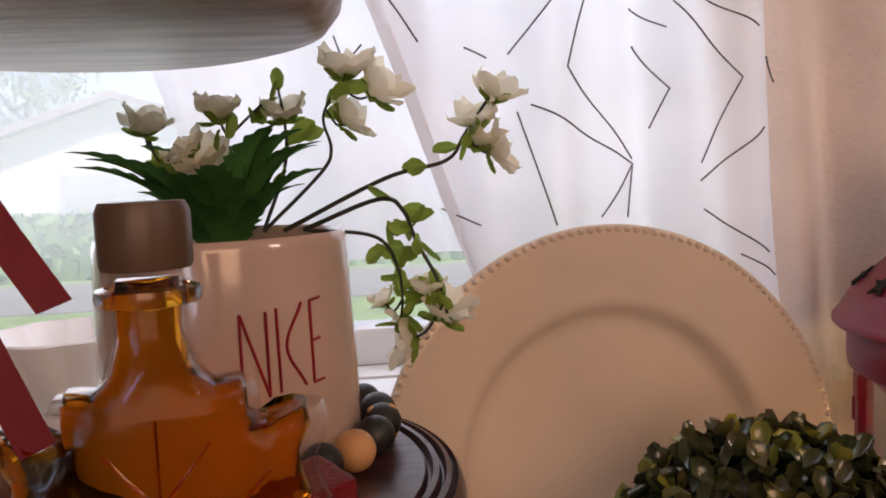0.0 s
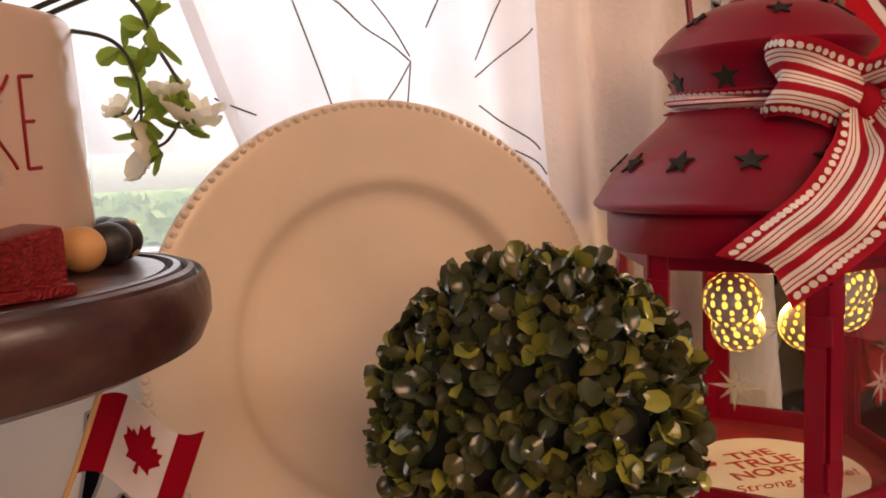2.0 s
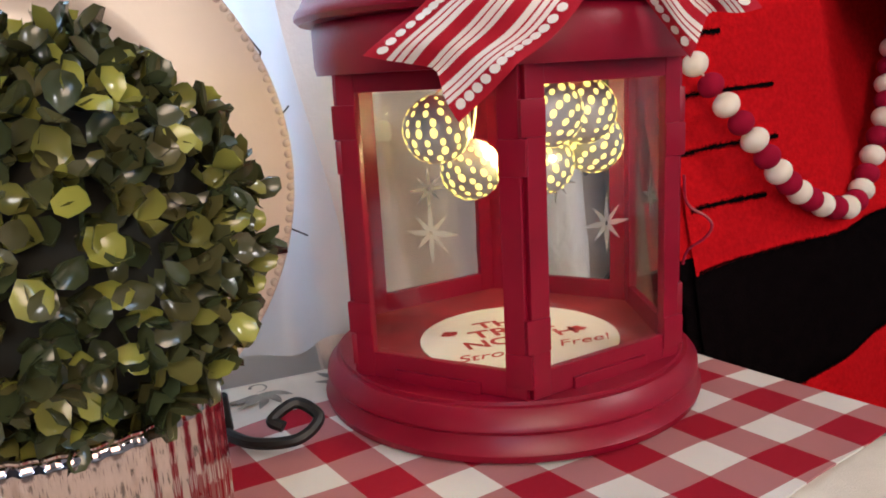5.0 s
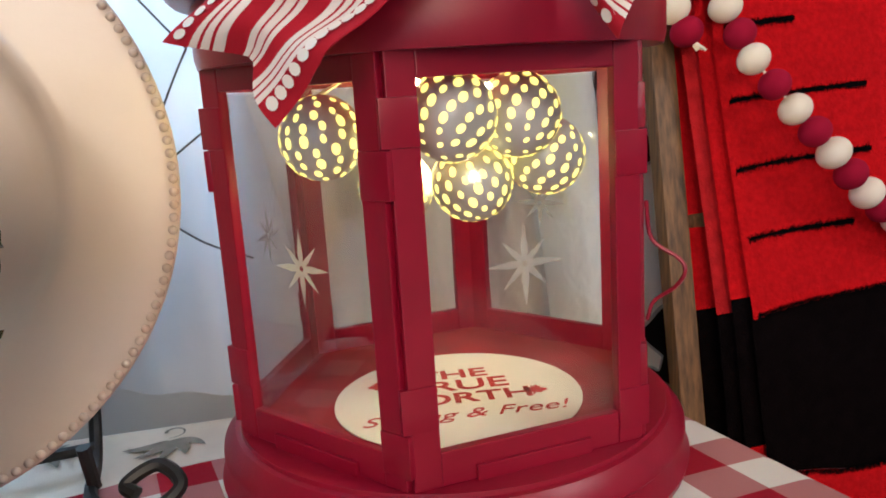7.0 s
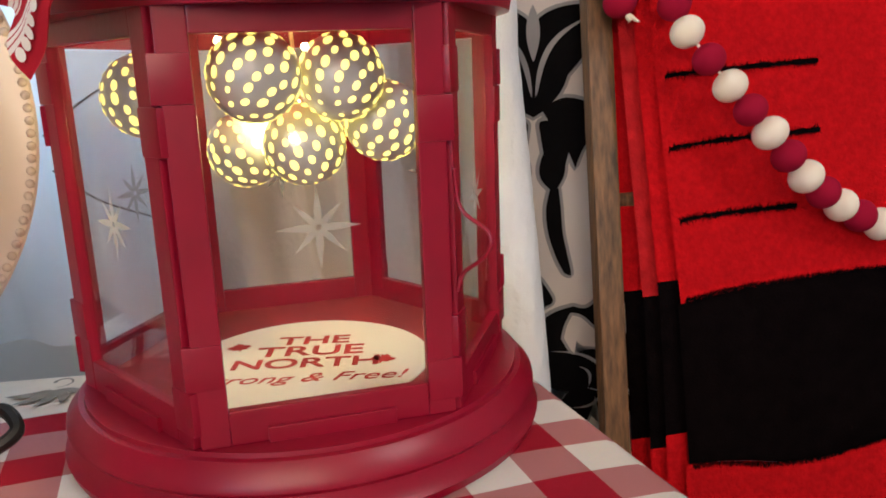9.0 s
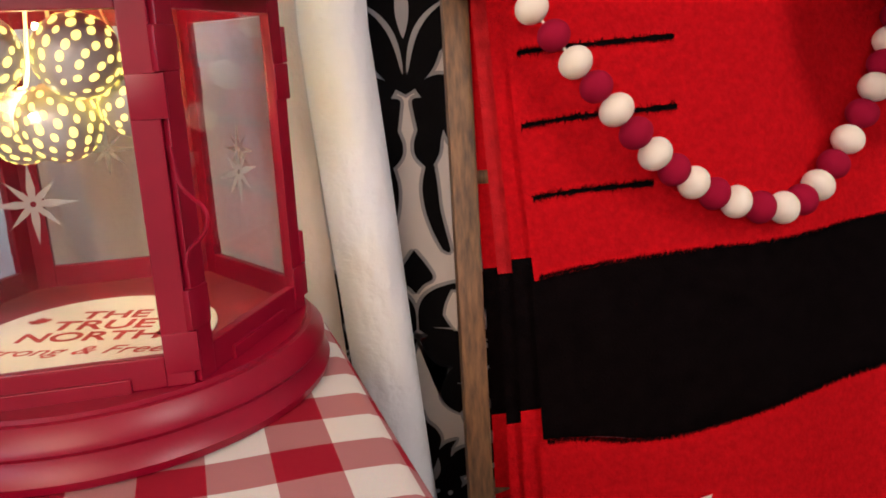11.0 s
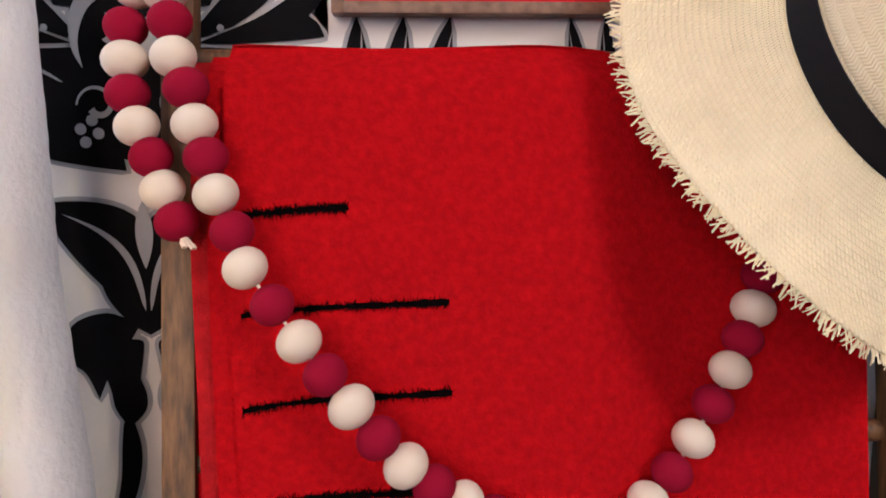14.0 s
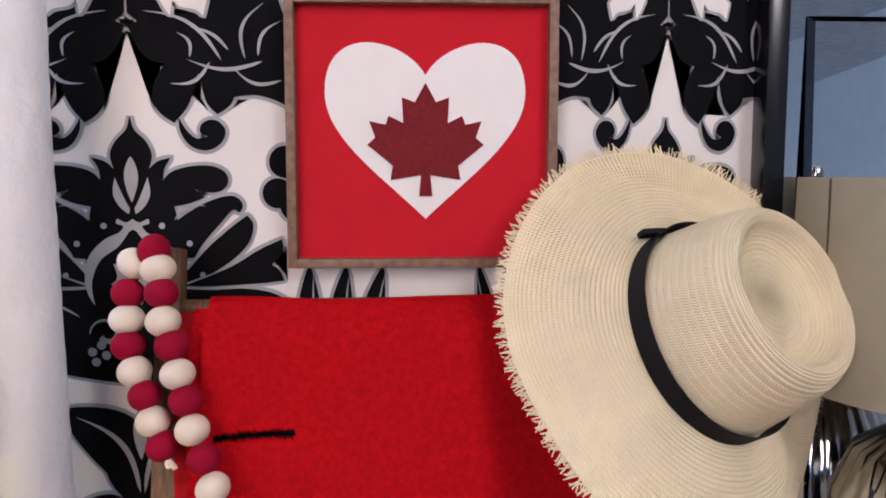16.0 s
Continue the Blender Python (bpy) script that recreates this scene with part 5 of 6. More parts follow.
# ---- syrup bottle ----
def bottle_outline(k, top):
    half = [(0.0, top), (0.0095 * k, top), (0.0095 * k, 0.088), (0.0125 * k, 0.078), (0.0155 * k, 0.0745), (0.019 * k, 0.0725), (0.027 * k, 0.0730), (0.0285 * k, 0.069), (0.0285 * k, 0.0625), (0.033 * k, 0.0600), (0.041 * k, 0.0610), (0.0475 * k, 0.0640), (0.0485 * k, 0.0580), (0.0440 * k, 0.0500), (0.0450 * k, 0.0430), (0.0480 * k, 0.0370), (0.0420 * k, 0.0310), (0.0390 * k, 0.0200), (0.0300 * k, 0.0140), (0.0265 * k, 0.0060), (0.0270 * k, 0.0)]
    return half + [(-x, z) for x, z in half[:0:-1]]


def pillow(outline, depth, inset, m):
    """An outline with a rounded face on both sides."""
    bm = bmesh.new()
    n = len(outline)
    layers = []
    for y, k in ((-depth / 2, 0.80), (-depth * 0.40, 0.93), (-depth * 0.18, 1.0), (depth * 0.18, 1.0), (depth * 0.40, 0.93), (depth / 2, 0.80)):
        layers.append([bm.verts.new(m @ Vector((x * k, y, inset + (z - 0.045) * (0.5 + 0.5 * k) + 0.045))) for x, z in outline])
    for a, b in zip(layers, layers[1:]):
        for i in range(n):
            bm.faces.new((a[i], a[(i + 1) % n], b[(i + 1) % n], b[i]))
    bm.faces.new(layers[0][::-1])
    bm.faces.new(layers[-1])
    bmesh.ops.recalc_face_normals(bm, faces=bm.faces[:])
    bmesh.ops.triangulate(bm, faces=[f for f in bm.faces if len(f.verts) > 4])
    return bm


bottle = thing("syrup_bottle", "maple-leaf shaped glass bottle of amber syrup, brown cap", "bottle", pose(0.188, 0.630, 0.3012, 0, 0, 9))
part("glass", pillow(bottle_outline(1.0, 0.106), 0.027, 0.0, Matrix.Diagonal((1, 1, 1.045, 1))), SHELL, bottle, smooth="all")
part("syrup", pillow(bottle_outline(0.88, 0.102), 0.0225, 0.0015, Matrix.Diagonal((1, 1, 1.045, 1))), SYRUP, bottle, "amber syrup inside", smooth="all")
part("base_ring", lathe([(0.020, 0.0), (0.027, 0.0), (0.0285, 0.003), (0.027, 0.006), (0.020, 0.006)], 48, m=Matrix.Diagonal((1, 0.48, 1, 1))), CLEAR, bottle)
part("neck_ring", lathe([(0.0118, 0.1005), (0.0142, 0.1012), (0.0148, 0.1035), (0.0142, 0.1055), (0.0118, 0.1062)], 40, closed=False), CLEAR, bottle)
part("cap", lathe([(0, 0.1110), (0.0122, 0.1110), (0.0128, 0.1125), (0.0128, 0.1270), (0.0116, 0.1298), (0, 0.1300)], 64, rfun=lambda a, z: 1 + (0.008 * math.cos(50 * a) if 0.112 < z < 0.128 else 0)), CAP, bottle, "brown screw cap")
for x0, z0, x1, z1 in ((0, 0.012, 0, 0.070), (0, 0.022, 0.030, 0.052), (0, 0.022, -0.030, 0.052), (0, 0.014, 0.030, 0.026), (0, 0.014, -0.030, 0.026), (0, 0.045, 0.014, 0.062), (0, 0.045, -0.014, 0.062)):
    part("moulded_vein", tube([(x0, -0.0125, z0), ((x0 + x1) / 2, -0.0132, (z0 + z1) / 2), (x1, -0.0118, z1)], 0.0005, 6), SYRUP, bottle)

truck = thing("glitter_ornament", "dark red glittered block ornament on the tray", "ornament", pose(0.213, 0.688, 0.3005, 0, 0, 28))
bm = box((0.050, 0.034, 0.024), (0, 0, 0.012), 0.003)
for v in bm.verts:
    if v.co.z > 0.012 and v.co.x < 0:
        v.co.z -= 0.008
part("block", bm, GLITTER, truck)
part("lower_edge", box((0.053, 0.037, 0.004), (0, 0, 0.002), 0.001), GLITTER, truck, "worn lower edge")

beads = thing("tray_bead_string", "string of black and tan wooden beads round the mug", "beads")
bm = bmesh.new()
bmesh.ops.create_uvsphere(bm, u_segments=24, v_segments=14, radius=0.0098)
sphere_b, sphere_t = finish("bead", bm.copy(), BLACKBEAD), finish("bead", bm, TANBEAD)
for k in range(17):
    a = radians(-52 + 16.3 * k)
    tan = k in (1, 8, 15)
    o = part("bead", sphere_t if tan else sphere_b, None, beads, "tan wooden bead" if tan else "")
    o.matrix_local = pose(MX + 0.0735 * math.cos(a), MY + 0.0735 * math.sin(a), 0.3104)
    if k == 3:
        for j in range(7):
            bm = bmesh.new()
            e = Vector((math.cos(j * 2.4) * 0.7, math.sin(j * 2.4) * 0.7, math.cos(j * 1.7))).normalized()
            bmesh.ops.create_uvsphere(bm, u_segments=8, v_segments=6, radius=0.003, matrix=Matrix.Translation(e * 0.0076))
            part("tan_spot", bm, TANBEAD, o)

ribbon_red = thing("red_ribbon", "dark red ribbon tails hanging from the tray", "ribbon")
for ctrl in ([(0.115, 0.64, 0.500), (0.132, 0.628, 0.46), (0.150, 0.622, 0.430), (0.166, 0.620, 0.404)], [(0.112, 0.645, 0.500), (0.125, 0.626, 0.45), (0.142, 0.618, 0.41), (0.160, 0.616, 0.366)]):
    pth = smooth_path(ctrl, 6)
    part("tail", sheet(lambda u, v: pth[min(len(pth) - 1, int(round(u * (len(pth) - 1))))] + Vector((0.008 * (v - 0.5), 0.004 * (v - 0.5), 0.003 * (v - 0.5))), len(pth) - 1, 4, thick=0.001), RIBBONRED, ribbon_red)

# ---- flag and dish on the table, bowl on the sill ----
flag = thing("hand_flag", "small waving red and white maple leaf flag on a stick", "flag")
FA, FB, FC = Vector((0.238, 0.80, 0.2345)), Vector((0.285, 0.80, 0.209)), Vector((0.223, 0.80, 0.197))


def flag_at(u, v, off=0.0):
    p = FA + (FB - FA) * u + (FC - FA) * v
    return p + Vector((0, off + 0.004 * math.sin(u * 6.0 + 0.6), 0.0045 * math.sin(u * 6.3)))


FLAGRED = cloth_mat("flag_red", (0.30, 0.004, 0.016), 0.3, 0.0, 0.2, 300)
FLAGWHITE = cloth_mat("flag_white", (0.62, 0.56, 0.54), 0.3, 0.0, 0.2, 300)
for u0, u1, m_ in ((0, 0.27, FLAGRED), (0.27, 0.73, FLAGWHITE), (0.73, 1.0, FLAGRED)):
    part("field", sheet(lambda u, v: flag_at(u0 + (u1 - u0) * u, v), 10, 8, thick=0.0005), m_, flag)
bm = bmesh.new()
bm.faces.new([bm.verts.new(flag_at(0.5 + x, 0.47 - z, -0.0012)) for x, z in [(x * 0.19, z * 0.36) for x, z in maple(1.0)]])
part("maple_leaf", bm, FLAGRED, flag, smooth=False)
part("stick", tube([FA + Vector((0.001, 0, 0.004)), FC, FC + (FC - FA) * 2.6 + Vector((-0.04, 0, -0.076))], 0.0014, 8), TANBEAD, flag)

dish = thing("trinket_dish", "white enamel dish with a copper edge and flowers", "dish", pose(0.165, 0.74, 0.0425))
part("dish", lathe([(0, 0.0), (0.05, 0), (0.075, 0.018), (0.080, 0.030), (0.079, 0.0315), (0.074, 0.020), (0.049, 0.003), (0, 0.003)], 64), PICWHITE, dish)

bowl = thing("scalloped_bowl", "white scalloped bowl standing on the window sill", "bowl", pose(-0.055, 1.215, WIN[2] - 0.001))
part("bowl", lathe([(0, 0), (0.025, 0), (0.030, 0.004), (0.055, 0.04), (0.075, 0.078), (0.073, 0.080), (0.052, 0.044), (0.026, 0.008), (0, 0.006)], 120, rfun=lambda a, z: 1 + (0.07 * abs(math.sin(5 * a)) * z / 0.08)), PICWHITE, bowl)

# ---- ladder, blanket, bead garland ----
def lean(z):
    return 1.134 + 0.168 * z


ladder = thing("blanket_ladder", "stained wooden blanket ladder leaning on the papered wall", "ladder")
TILT_L = math.atan(0.168)
for x, back in ((1.0475, 0), (1.600, 0.026)):
    h = (0.445 - FLOOR_Z) / math.cos(TILT_L)
    part("pole", box((0.024, 0.022, h), (0, 0, h / 2), 0.002, m=Matrix.Translation((x, lean(FLOOR_Z) + 0.011 + back, FLOOR_Z + 0.002)) @ Matrix.Rotation(-TILT_L, 4, "X")), OAK, ladder)
for z in (0.39, 0.10, -0.2, -0.5):
    part("rung", tube([(1.058, lean(z) + 0.013, z), (1.590, lean(z) + (0.034 if z > 0.3 else 0.046), z)], 0.009, 12), OAK, ladder)


def blanket_y(x, z):
    y = 1.108 + 0.165 * z + 0.004 * math.sin(x * 17 + z * 6) + 0.002 * math.sin(x * 40)
    if x > 1.30:
        y += 0.052 * (1 - math.exp(-((x - 1.30) / 0.10) ** 2))
    if z > 0.375:
        y += (z - 0.375) ** 1.0 * 1.2
    return y


def edge_top(x):
    s = (x - 1.103) / 0.385
    return 0.012 + 0.030 * s + 0.004 * math.sin(s * 5)


def edge_low(x):
    s = (x - 1.103) / 0.385
    return -0.137 - 0.012 * math.sin(min(1, s * 3) * math.pi * 0.5) + 0.050 * max(0, s - 0.2) + 0.003 * math.sin(s * 12)


blanket = thing("wool_blanket", "bright red wool blanket with a wide black stripe", "blanket")
XL, XR = 1.086, 1.570


def zone(lo, hi, x0, x1, back, mat_, name, label=""):
    def at(u, v):
        x = x0 + (x1 - x0) * u
        a, b = lo(x), hi(x)
        z = a + (b - a) * v
        xx = x + (0.018 * (1 - v * 0.2) * max(0, min(1, (0.25 - z) / 0.25)) if x1 > 1.3 else 0.012 * max(0, min(1, (0.25 - z) / 0.25))) * (1 - u)
        return Vector((xx, blanket_y(xx, z) + back, z))
    part(name, sheet(at, 60 if x1 > 1.3 else 4, 30), mat_, blanket, label)


top_z = lambda x: 0.398 + 0.003 * math.sin(x * 30)
low_z = lambda x: -0.62
zone(edge_top, top_z, XL, XR, 0, WOOL, "front_fold")
zone(edge_low, edge_top, XL, XR, 0, WOOLBLACK, "black_stripe", "wide black woven stripe")
zone(low_z, edge_low, XL, XR, 0, WOOL, "lower_field")
for i, (dx, back, s0) in enumerate(((-0.013, 0.007, 0.030), (-0.026, 0.014, 0.016))):
    zone(lambda x: s0, lambda x: 0.392, XL + dx, XL + 0.05, back, WOOLPINK if i else WOOL, "under_fold")
    zone(lambda x: s0 - 0.14, lambda x: s0, XL + dx, XL + 0.05, back, WOOLBLACK, "black_stripe")
    zone(low_z, lambda x: s0 - 0.14, XL + dx, XL + 0.05, back, WOOL, "under_fold")
zone(lambda x: s0, lambda x: 0.385, XL - 0.0365, XL + 0.05, 0.036, WOOL, "back_fold")
zone(lambda x: s0 - 0.14, lambda x: s0, XL - 0.0365, XL + 0.05, 0.036, WOOLBLACK, "black_stripe")
zone(low_z, lambda x: s0 - 0.14, XL - 0.0365, XL + 0.05, 0.036, WOOL, "back_fold")
part("top_fold", sheet(lambda u, v: Vector((XL + (XR - XL) * u, blanket_y(XL + (XR - XL) * u, 0.398) + 0.022 * v - 0.0002, 0.3975 + 0.003 * math.sin(v * math.pi) + 0.003 * math.sin((XL + (XR - XL) * u) * 30) * (1 - v))), 40, 8), WOOL, blanket)
rng = random.Random(4)


def fibres(fun, x0, x1, n, size, upright=False, name="wool_fuzz"):
    """Short black hairs along a woven edge."""
    bm = bmesh.new()
    for _ in range(n):
        x = rng.uniform(x0, x1)
        z = fun(x) + rng.gauss(0, 0.0006)
        y = blanket_y(x, z) - 0.0008
        a = rng.choice((1.57, -1.57)) + rng.gauss(0, 0.45) if upright else rng.uniform(0, 6.3)
        e = Vector((math.cos(a), 0, math.sin(a))) * size * rng.uniform(0.5, 1.3)
        s = Vector((-e.z, 0, e.x)).normalized() * 0.0004
        p = Vector((x, y, z))
        bm.faces.new([bm.verts.new(p - s), bm.verts.new(p + s), bm.verts.new(p + e + Vector((0, -0.0012, 0)))])
    part(name, bm, WOOLBLACK, blanket, smooth=False)["kind"] = "stuff"


fibres(edge_top, 1.108, 1.565, 2600, 0.0046, True)
fibres(edge_low, 1.108, 1.565, 2600, 0.0046, True)
for x0, z0, x1, z1 in ((1.098, 0.2805, 1.171, 0.2862), (1.097, 0.2125, 1.240, 0.2220), (1.098, 0.1485, 1.241, 0.1605), (1.106, 0.0845, 1.218, 0.0925)):
    f_line = lambda x, x0=x0, z0=z0, x1=x1, z1=z1: z0 + (z1 - z0) * ((x - x0) / (x1 - x0)) ** 0.7
    part("woven_dash", sheet(lambda u, v: Vector((x0 + (x1 - x0) * u, blanket_y(x0 + (x1 - x0) * u, z0) - 0.0012, f_line(max(x0, x0 + (x1 - x0) * u)) + (0.0015 + 0.0008 * u + 0.0005 * math.sin(u * 60) + 0.0004 * math.sin(u * 23)) * (v - 0.5) * 2)), 24, 2), WOOLBLACK, blanket, "short black woven dash")
    fibres(lambda x: f_line(max(x0, x)) + rng.uniform(-0.0014, 0.0014), x0, x1, 420, 0.0052, True)
part("sewn_label", sheet(lambda u, v: Vector((1.192 + 0.072 * u - 0.012 * (1 - v), blanket_y(1.22, -0.23) - 0.002, -0.268 + 0.046 * v + 0.021 * u)), 6, 4, thick=0.0008), CARD, blanket, "cream sewn label")
for k in range(3):
    part("label_print", sheet(lambda u, v: Vector((1.200 + 0.05 * u, blanket_y(1.22, -0.23) - 0.0032, -0.250 + 0.010 * k + 0.0145 * u + 0.003 * v)), 2, 1), LINENGREY, blanket)

garland = thing("bead_garland", "garland of cream and crimson felt beads on the ladder", "garland")
W1 = Vector((1.106, 1.122, 0.250))
# centres of the cream beads down the swag; crimson ones lie halfway between
swag = [W1, (1.141, 1.110, 0.2035), (1.1745, 1.100, 0.1625), (1.209, 1.097, 0.1231), (1.2465, 1.100, 0.0950), (1.2887, 1.103, 0.0745), (1.3367, 1.107, 0.0652), (1.378, 1.122, 0.0811), (1.414, 1.138, 0.1203), (1.443, 1.148, 0.1674), (1.464, 1.162, 0.2092), (1.481, 1.172, 0.256), (1.505, 1.180, 0.301), (1.53, 1.186, 0.343), (1.56, 1.190, 0.38)]
down = smooth_path(swag, 2)
up = [W1, (1.097, 1.13, 0.273), (1.086, 1.136, 0.297), (1.079, 1.143, 0.321), (1.071, 1.149, 0.343), (1.065, 1.155, 0.367), (1.056, 1.161, 0.388), (1.053, 1.168, 0.412), (1.049, 1.174, 0.433), (1.044, 1.18, 0.449), (1.024, 1.186, 0.437), (1.019, 1.181, 0.41), (1.019, 1.176, 0.387), (1.021, 1.171, 0.364), (1.028, 1.165, 0.342), (1.038, 1.16, 0.321), (1.046, 1.155, 0.299), (1.056, 1.15, 0.278)]
bm = bmesh.new()
bmesh.ops.create_uvsphere(bm, u_segments=28, v_segments=16, radius=1)
white_b, red_b = finish("bead", bm.copy(), FELTWHITE), finish("bead", bm, FELTRED)
for ctrl in (down, up):
    pts = [Vector(p) for p in ctrl]
    for i, p in enumerate(pts):
        if ctrl is up and i == 0:
            continue
        d = (pts[min(i + 1, len(pts) - 1)] - pts[max(i - 1, 0)]).normalized()
        o = part("bead", white_b if i % 2 == 0 else red_b, None, garland)
        k = rng.uniform(0.97, 1.04) * (1.0 if i % 2 == 0 else 0.97)
        o.matrix_local = Matrix.Translation(p) @ d.to_track_quat("Z", "Y").to_matrix().to_4x4() @ Matrix.Diagonal((0.0156 * k, 0.0156 * k, 0.0136, 1))
    part("cord", tube(smooth_path(ctrl, 6), 0.0013, 6), FELTWHITE, garland)
for k in range(7):
    a = k * 0.9
    part("cord_end", tube([(1.060, 1.147, 0.270), (1.063 + 0.003 * math.cos(a), 1.143 + 0.003 * math.sin(a), 0.2645), (1.066 + 0.004 * math.cos(a), 1.141 + 0.004 * math.sin(a), 0.2605 + 0.001 * (k % 3))], 0.0012, 5), FELTWHITE, garland)

# ---- framed print ----
pic = thing("framed_print", "framed red print of a white heart with maple leaf", "picture", pose(1.287, WALL_Y - 0.003, 0.5575))
part("backing", box((0.250, 0.008, 0.250), (0, -0.005, 0)), PICRED, pic, "red printed panel")
for x, z, sx, sz in ((-0.126, 0, 0.009, 0.261), (0.126, 0, 0.009, 0.261), (0, -0.126, 0.243, 0.009), (0, 0.126, 0.243, 0.009)):
    part("frame_bar", box((sx, 0.022, sz), (x, -0.012, z), 0.001), FRAMEWOOD, pic)
half_heart = []
for q in (((0, 125), (35, 60), (177, 30), (177, 155)), ((177, 155), (177, 235), (80, 300), (0, 378))):
    for i in range(20):
        k = i / 20
        w = ((1 - k) ** 3, 3 * k * (1 - k) ** 2, 3 * k * k * (1 - k), k ** 3)
        half_heart.append((sum(c * p[0] for c, p in zip(w, q)) * 0.00055, sum(c * p[1] for c, p in zip(w, q)) * 0.00055))
heart = [(0.003 + x, 0.1245 - z) for x, z in half_heart] + [(0.003, 0.1245 - 378 * 0.00055)] + [(0.003 - x, 0.1245 - z) for x, z in half_heart[:0:-1]]
part("heart", slab(heart, 0.001, m=Matrix.Translation((0, -0.0105, 0))), PICWHITE, pic, "white heart", smooth=False)
part("maple_leaf", slab(maple(0.0634), 0.0012, m=Matrix.Translation((0.003, -0.0125, -0.015))), GLITTER, pic, "red glitter maple leaf", smooth=False)

# ---- straw hat ----
HC, HA = Vector((1.537, 1.1463, 0.3766)), Vector((0.3261, -0.8091, 0.4889)).normalized()
hu = Vector((0, 0, 1)).cross(HA).normalized()
hv = HA.cross(hu)
BC, BN = Vector((1.5195, 1.161, 0.3596)), Vector((0.2402, -0.8937, 0.3789)).normalized()
bu = Vector((0, 0, 1)).cross(BN).normalized()
bv = BN.cross(bu)
hat = thing("straw_hat", "cream woven straw hat with frayed brim, black band", "hat")


def crown_pt(a, r, h):
    return HC + hu * (r * 0.99 * math.cos(a)) + hv * (r * 0.99 * 1.289 * math.sin(a)) + HA * h


def brim_pt(a, t):
    inner = crown_pt(a, 0.0755, 0)
    R = 0.1755 * (1 - 0.108 * math.cos(2 * a) - 0.046 * math.sin(2 * a) + 0.010 * math.sin(5 * a))
    outer = BC + bu * (R * math.cos(a)) + bv * (R * math.sin(a)) + BN * (0.025 * math.sin(2 * a) + 0.013 * math.cos(3 * a) + 0.008 * math.sin(3 * a))
    k = t * t * (3 - 2 * t) * 0.35 + t * 0.65
    q = inner + (outer - inner) * k + BN * (0.012 * math.sin(math.pi * t) * (0.4 + 0.6 * math.sin(a + 2.2)))
    q.y = min(q.y, WALL_Y - 0.030)
    return q


nb, nr = 144, 48
part("brim", sheet(lambda u, v: brim_pt(2 * math.pi * u, v) + BN * 0.00055 * math.sin(v * 54 * math.pi), nb, nr * 4, thick=0.0018), STRAW_BRIM, hat)
CROWN = [(0.0715, 0), (0.0712, 0.012), (0.0705, 0.022), (0.069, 0.045), (0.067, 0.070), (0.064, 0.092), (0.060, 0.1035), (0.055, 0.107), (0.0505, 0.1050), (0.047, 0.097), (0.042, 0.088), (0.034, 0.083), (0.022, 0.081), (0.010, 0.0805), (0.001, 0.0805)]


def crown_at(u, v):
    i = v * (len(CROWN) - 1)
    k = min(len(CROWN) - 2, int(i))
    r = CROWN[k][0] + (CROWN[k + 1][0] - CROWN[k][0]) * (i - k)
    h_ = CROWN[k][1] + (CROWN[k + 1][1] - CROWN[k][1]) * (i - k)
    a = 2 * math.pi * u
    pinch = 1 - 0.04 * max(0, math.sin(a)) * min(1, h_ / 0.1)
    return crown_pt(a, r * (1.055 - 0.9 * h_) * pinch + 0.00014 * math.sin(v * 260), h_ * 1.03)


part("crown", sheet(crown_at, 96, 240, thick=0.0016), STRAW_CROWN, hat)
part("band", sheet(lambda u, v: crown_pt(2 * math.pi * u, 0.0778 - 0.0006 * v, 0.001 + 0.024 * v), 96, 3, thick=0.001), BLACKBAND, hat, "black grosgrain band")
part("band_bow", box((0.026, 0.006, 0.012), (0, 0, 0), 0.002, m=Matrix.Translation(crown_pt(radians(115), 0.0805, 0.014)) @ HA.to_track_quat("Z", "Y").to_matrix().to_4x4()), BLACKBAND, hat)
rng = random.Random(8)
bm = bmesh.new()
for i in range(900):
    a = 2 * math.pi * (i + rng.random()) / 900
    p = brim_pt(a, 0.985)
    d = (brim_pt(a, 1.0) - brim_pt(a, 0.95)).normalized()
    s = BN.cross(d)
    e = (d + s * rng.uniform(-0.8, 0.8) + BN * rng.uniform(-0.5, 0.6)).normalized() * rng.uniform(0.005, 0.013)
    w = s * rng.uniform(0.0006, 0.0011)
    bm.faces.new([bm.verts.new(q) for q in (p - w, p + w, p + e + w * 0.7, p + e - w * 0.7)])
part("frayed_edge", bm, STRAW, hat, "frayed straw fringe", smooth=False)["kind"] = "stuff"

# ---- mirror and lamp ----
mirror = thing("wall_mirror", "large wall mirror with cut glass edges, black frame", "mirror")
MXL, MZ0, MZ1 = 1.617, -0.30, 1.15
for x, sx in ((MXL + 0.0105, 0.021), (2.60, 0.021)):
    part("frame_bar", box((sx, 0.030, MZ1 - MZ0), (x, WALL_Y - 0.018, (MZ0 + MZ1) / 2), 0.002), BLACKGLOSS, mirror)
for z in (MZ0, MZ1):
    part("frame_bar", box((0.94, 0.028, 0.021), (2.109, WALL_Y - 0.018, z), 0.002), BLACKGLOSS, mirror)
part("border_glass", box((0.955, 0.004, MZ1 - MZ0 - 0.03), (2.114, WALL_Y - 0.009, (MZ0 + MZ1) / 2), m=Matrix.Rotation(0, 4, "Z")), MIRROR, mirror)
bm = bmesh.new()
inner = [(1.664, 0.672), (2.55, 0.672), (2.55, -0.2), (1.664, -0.2)]
a_ = [bm.verts.new((x, WALL_Y - 0.0125 - 0.036 * (0.672 - z), z)) for x, z in inner]
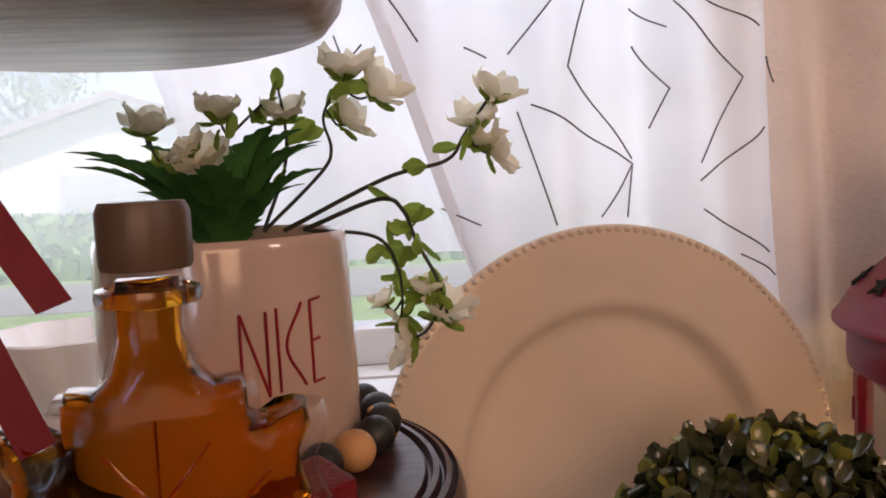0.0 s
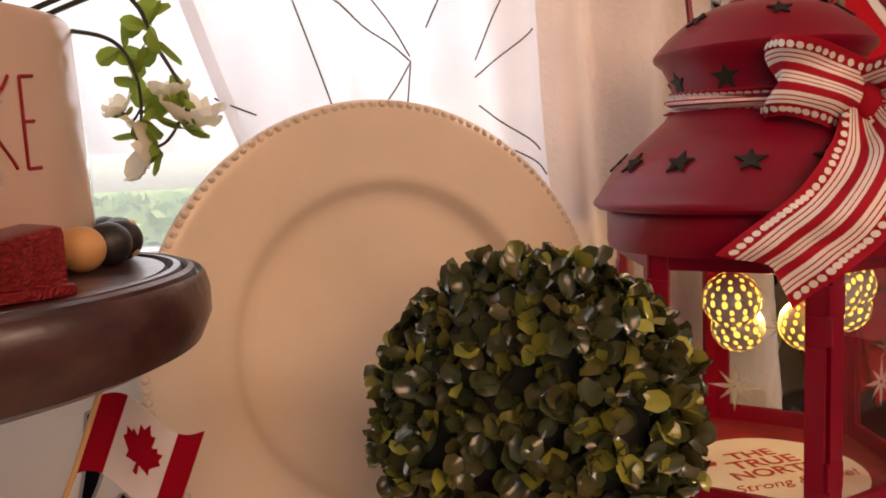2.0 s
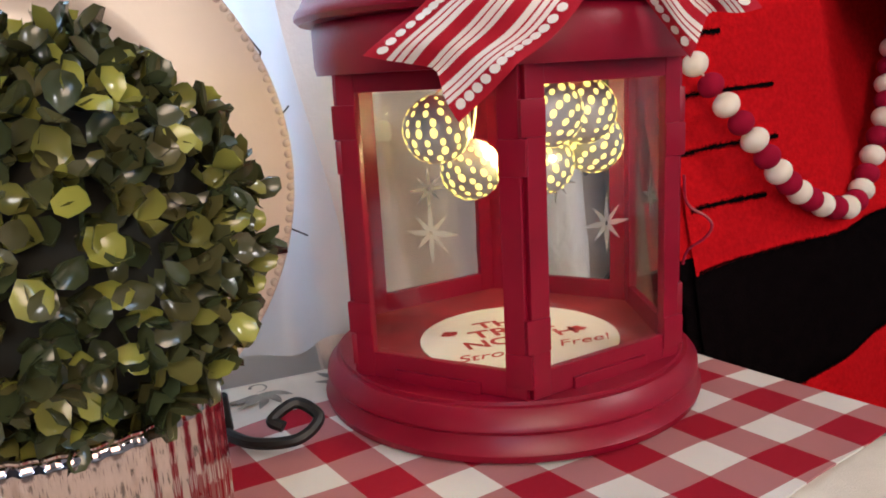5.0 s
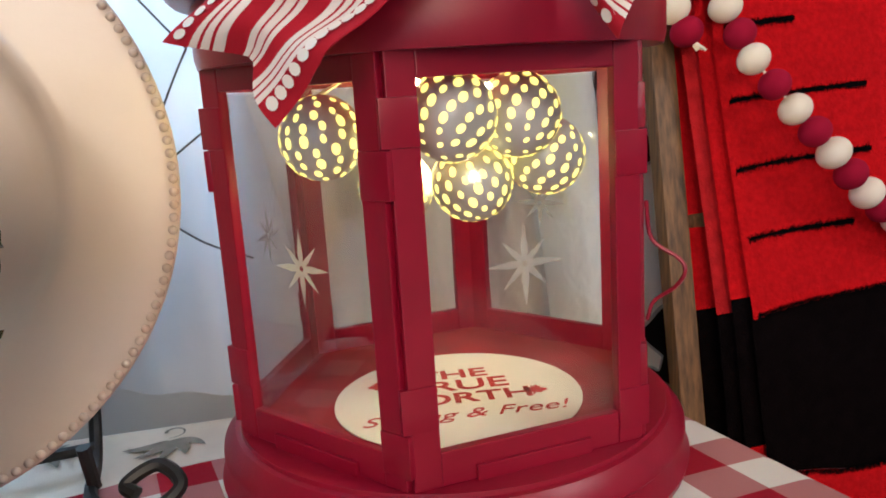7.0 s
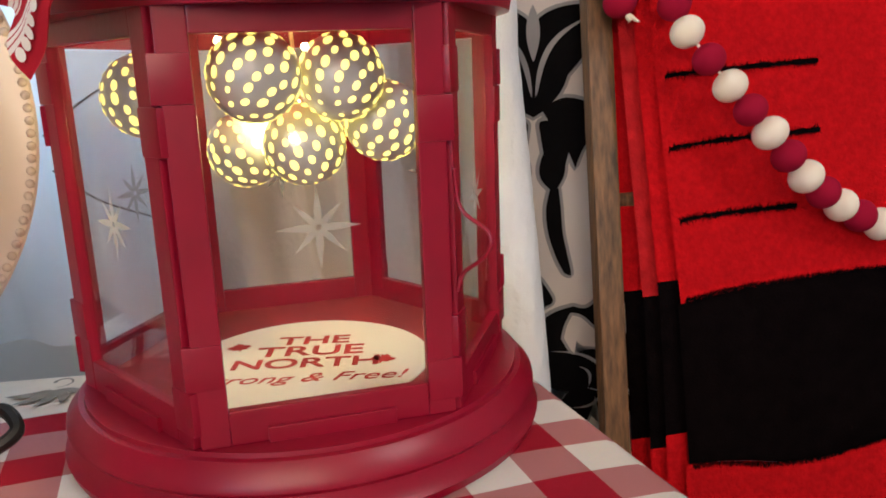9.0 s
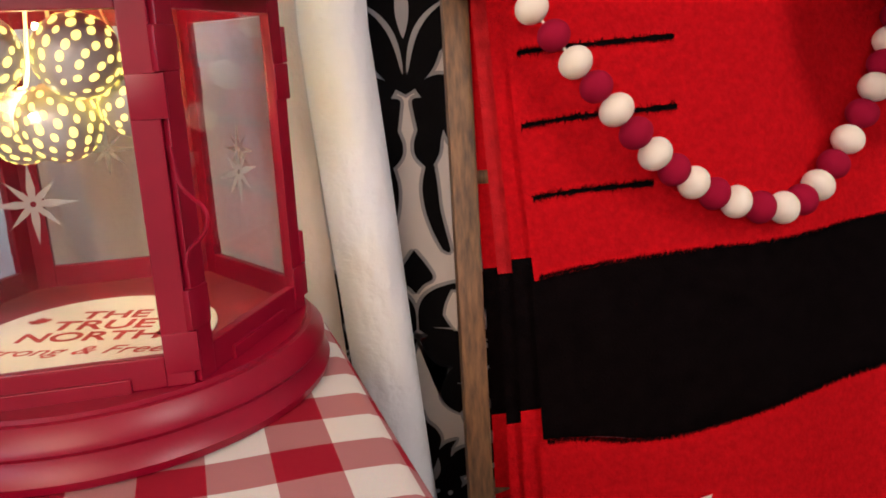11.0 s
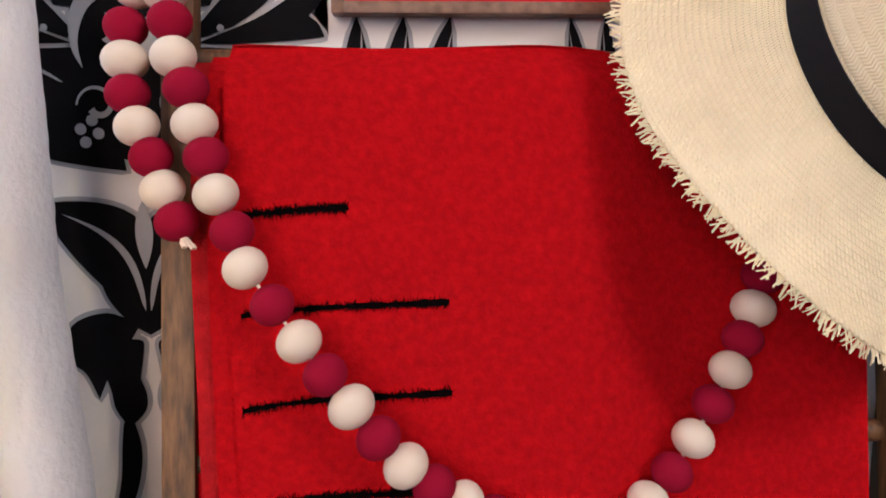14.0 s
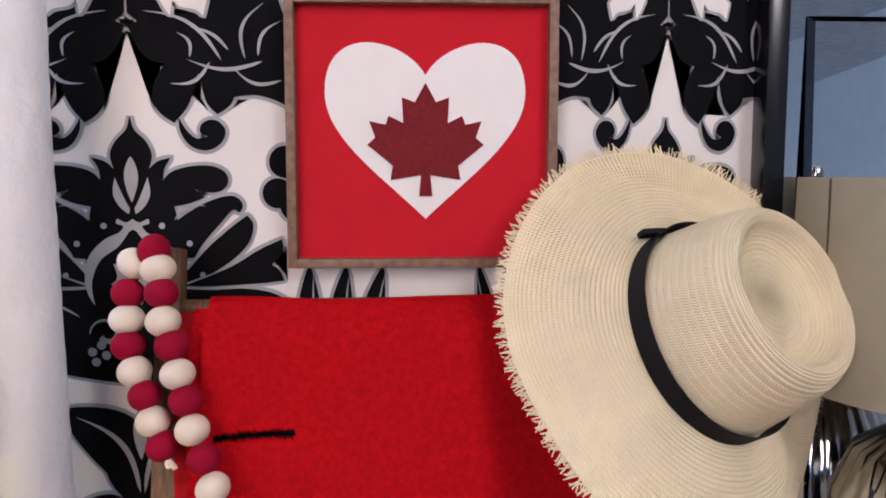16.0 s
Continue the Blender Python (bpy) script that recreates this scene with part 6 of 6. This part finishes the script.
b_ = [bm.verts.new((x + dx, WALL_Y - 0.0175 - 0.036 * (0.672 - z), z + dz)) for (x, z), (dx, dz) in zip(inner, ((0.006, -0.006), (-0.006, -0.006), (-0.006, 0.006), (0.006, 0.006)))]
bm.faces.new(b_)
for i in range(4):
    bm.faces.new((a_[i], a_[(i + 1) % 4], b_[(i + 1) % 4], b_[i]))
part("bevelled_glass", bm, MIRROR, mirror, smooth=False)

lampt = thing("table_lamp", "fluted nickel table lamp with a beige drum shade", "lamp", pose(1.732, 1.116, 0))
part("shade", lathe([(0.121, 0.335), (0.118, 0.515), (0.1165, 0.515), (0.1195, 0.335)], 96, closed=False), SHADE, lampt)
part("shade_seam", box((0.0012, 0.0016, 0.178), (-0.1165, -0.024, 0.425)), CAP, lampt)
part("finial", lathe([(0, 0.512), (0.005, 0.512), (0.006, 0.516), (0.0085, 0.520), (0.0092, 0.528), (0.007, 0.5345), (0, 0.536)], 32), CHROME, lampt)
part("shade_top", lathe([(0, 0.508), (0.1165, 0.508), (0.1165, 0.5095), (0, 0.5095)], 64), SHADE, lampt)
part("neck", lathe([(0, 0.300), (0.010, 0.300), (0.011, 0.318), (0.016, 0.322), (0.016, 0.330), (0.009, 0.336), (0.009, 0.42), (0, 0.42)], 40), CHROME, lampt)
part("fluted_body", lathe([(0, 0.06), (0.040, 0.06), (0.05, 0.075), (0.068, 0.12), (0.080, 0.18), (0.078, 0.235), (0.062, 0.275), (0.035, 0.295), (0.012, 0.302), (0, 0.302)], 144, rfun=lambda a, z: 1 + (0.035 * abs(math.cos(12 * a)) if 0.07 < z < 0.296 else 0)), CHROME, lampt)
part("foot", lathe([(0, 0.012), (0.06, 0.012), (0.06, 0.03), (0.045, 0.045), (0.04, 0.062), (0, 0.062)], 48), CHROME, lampt)
console = thing("console_table", "dark console table under the mirror", "table")
part("top", box((0.90, 0.30, 0.03), (2.08, 1.09, -0.003), 0.004), WALNUT, console)
for x, y in ((1.66, 0.97), (2.5, 0.97), (1.66, 1.21), (2.5, 1.21)):
    part("leg", box((0.04, 0.04, 0.72), (x, y, -0.379), 0.003), WALNUT, console)
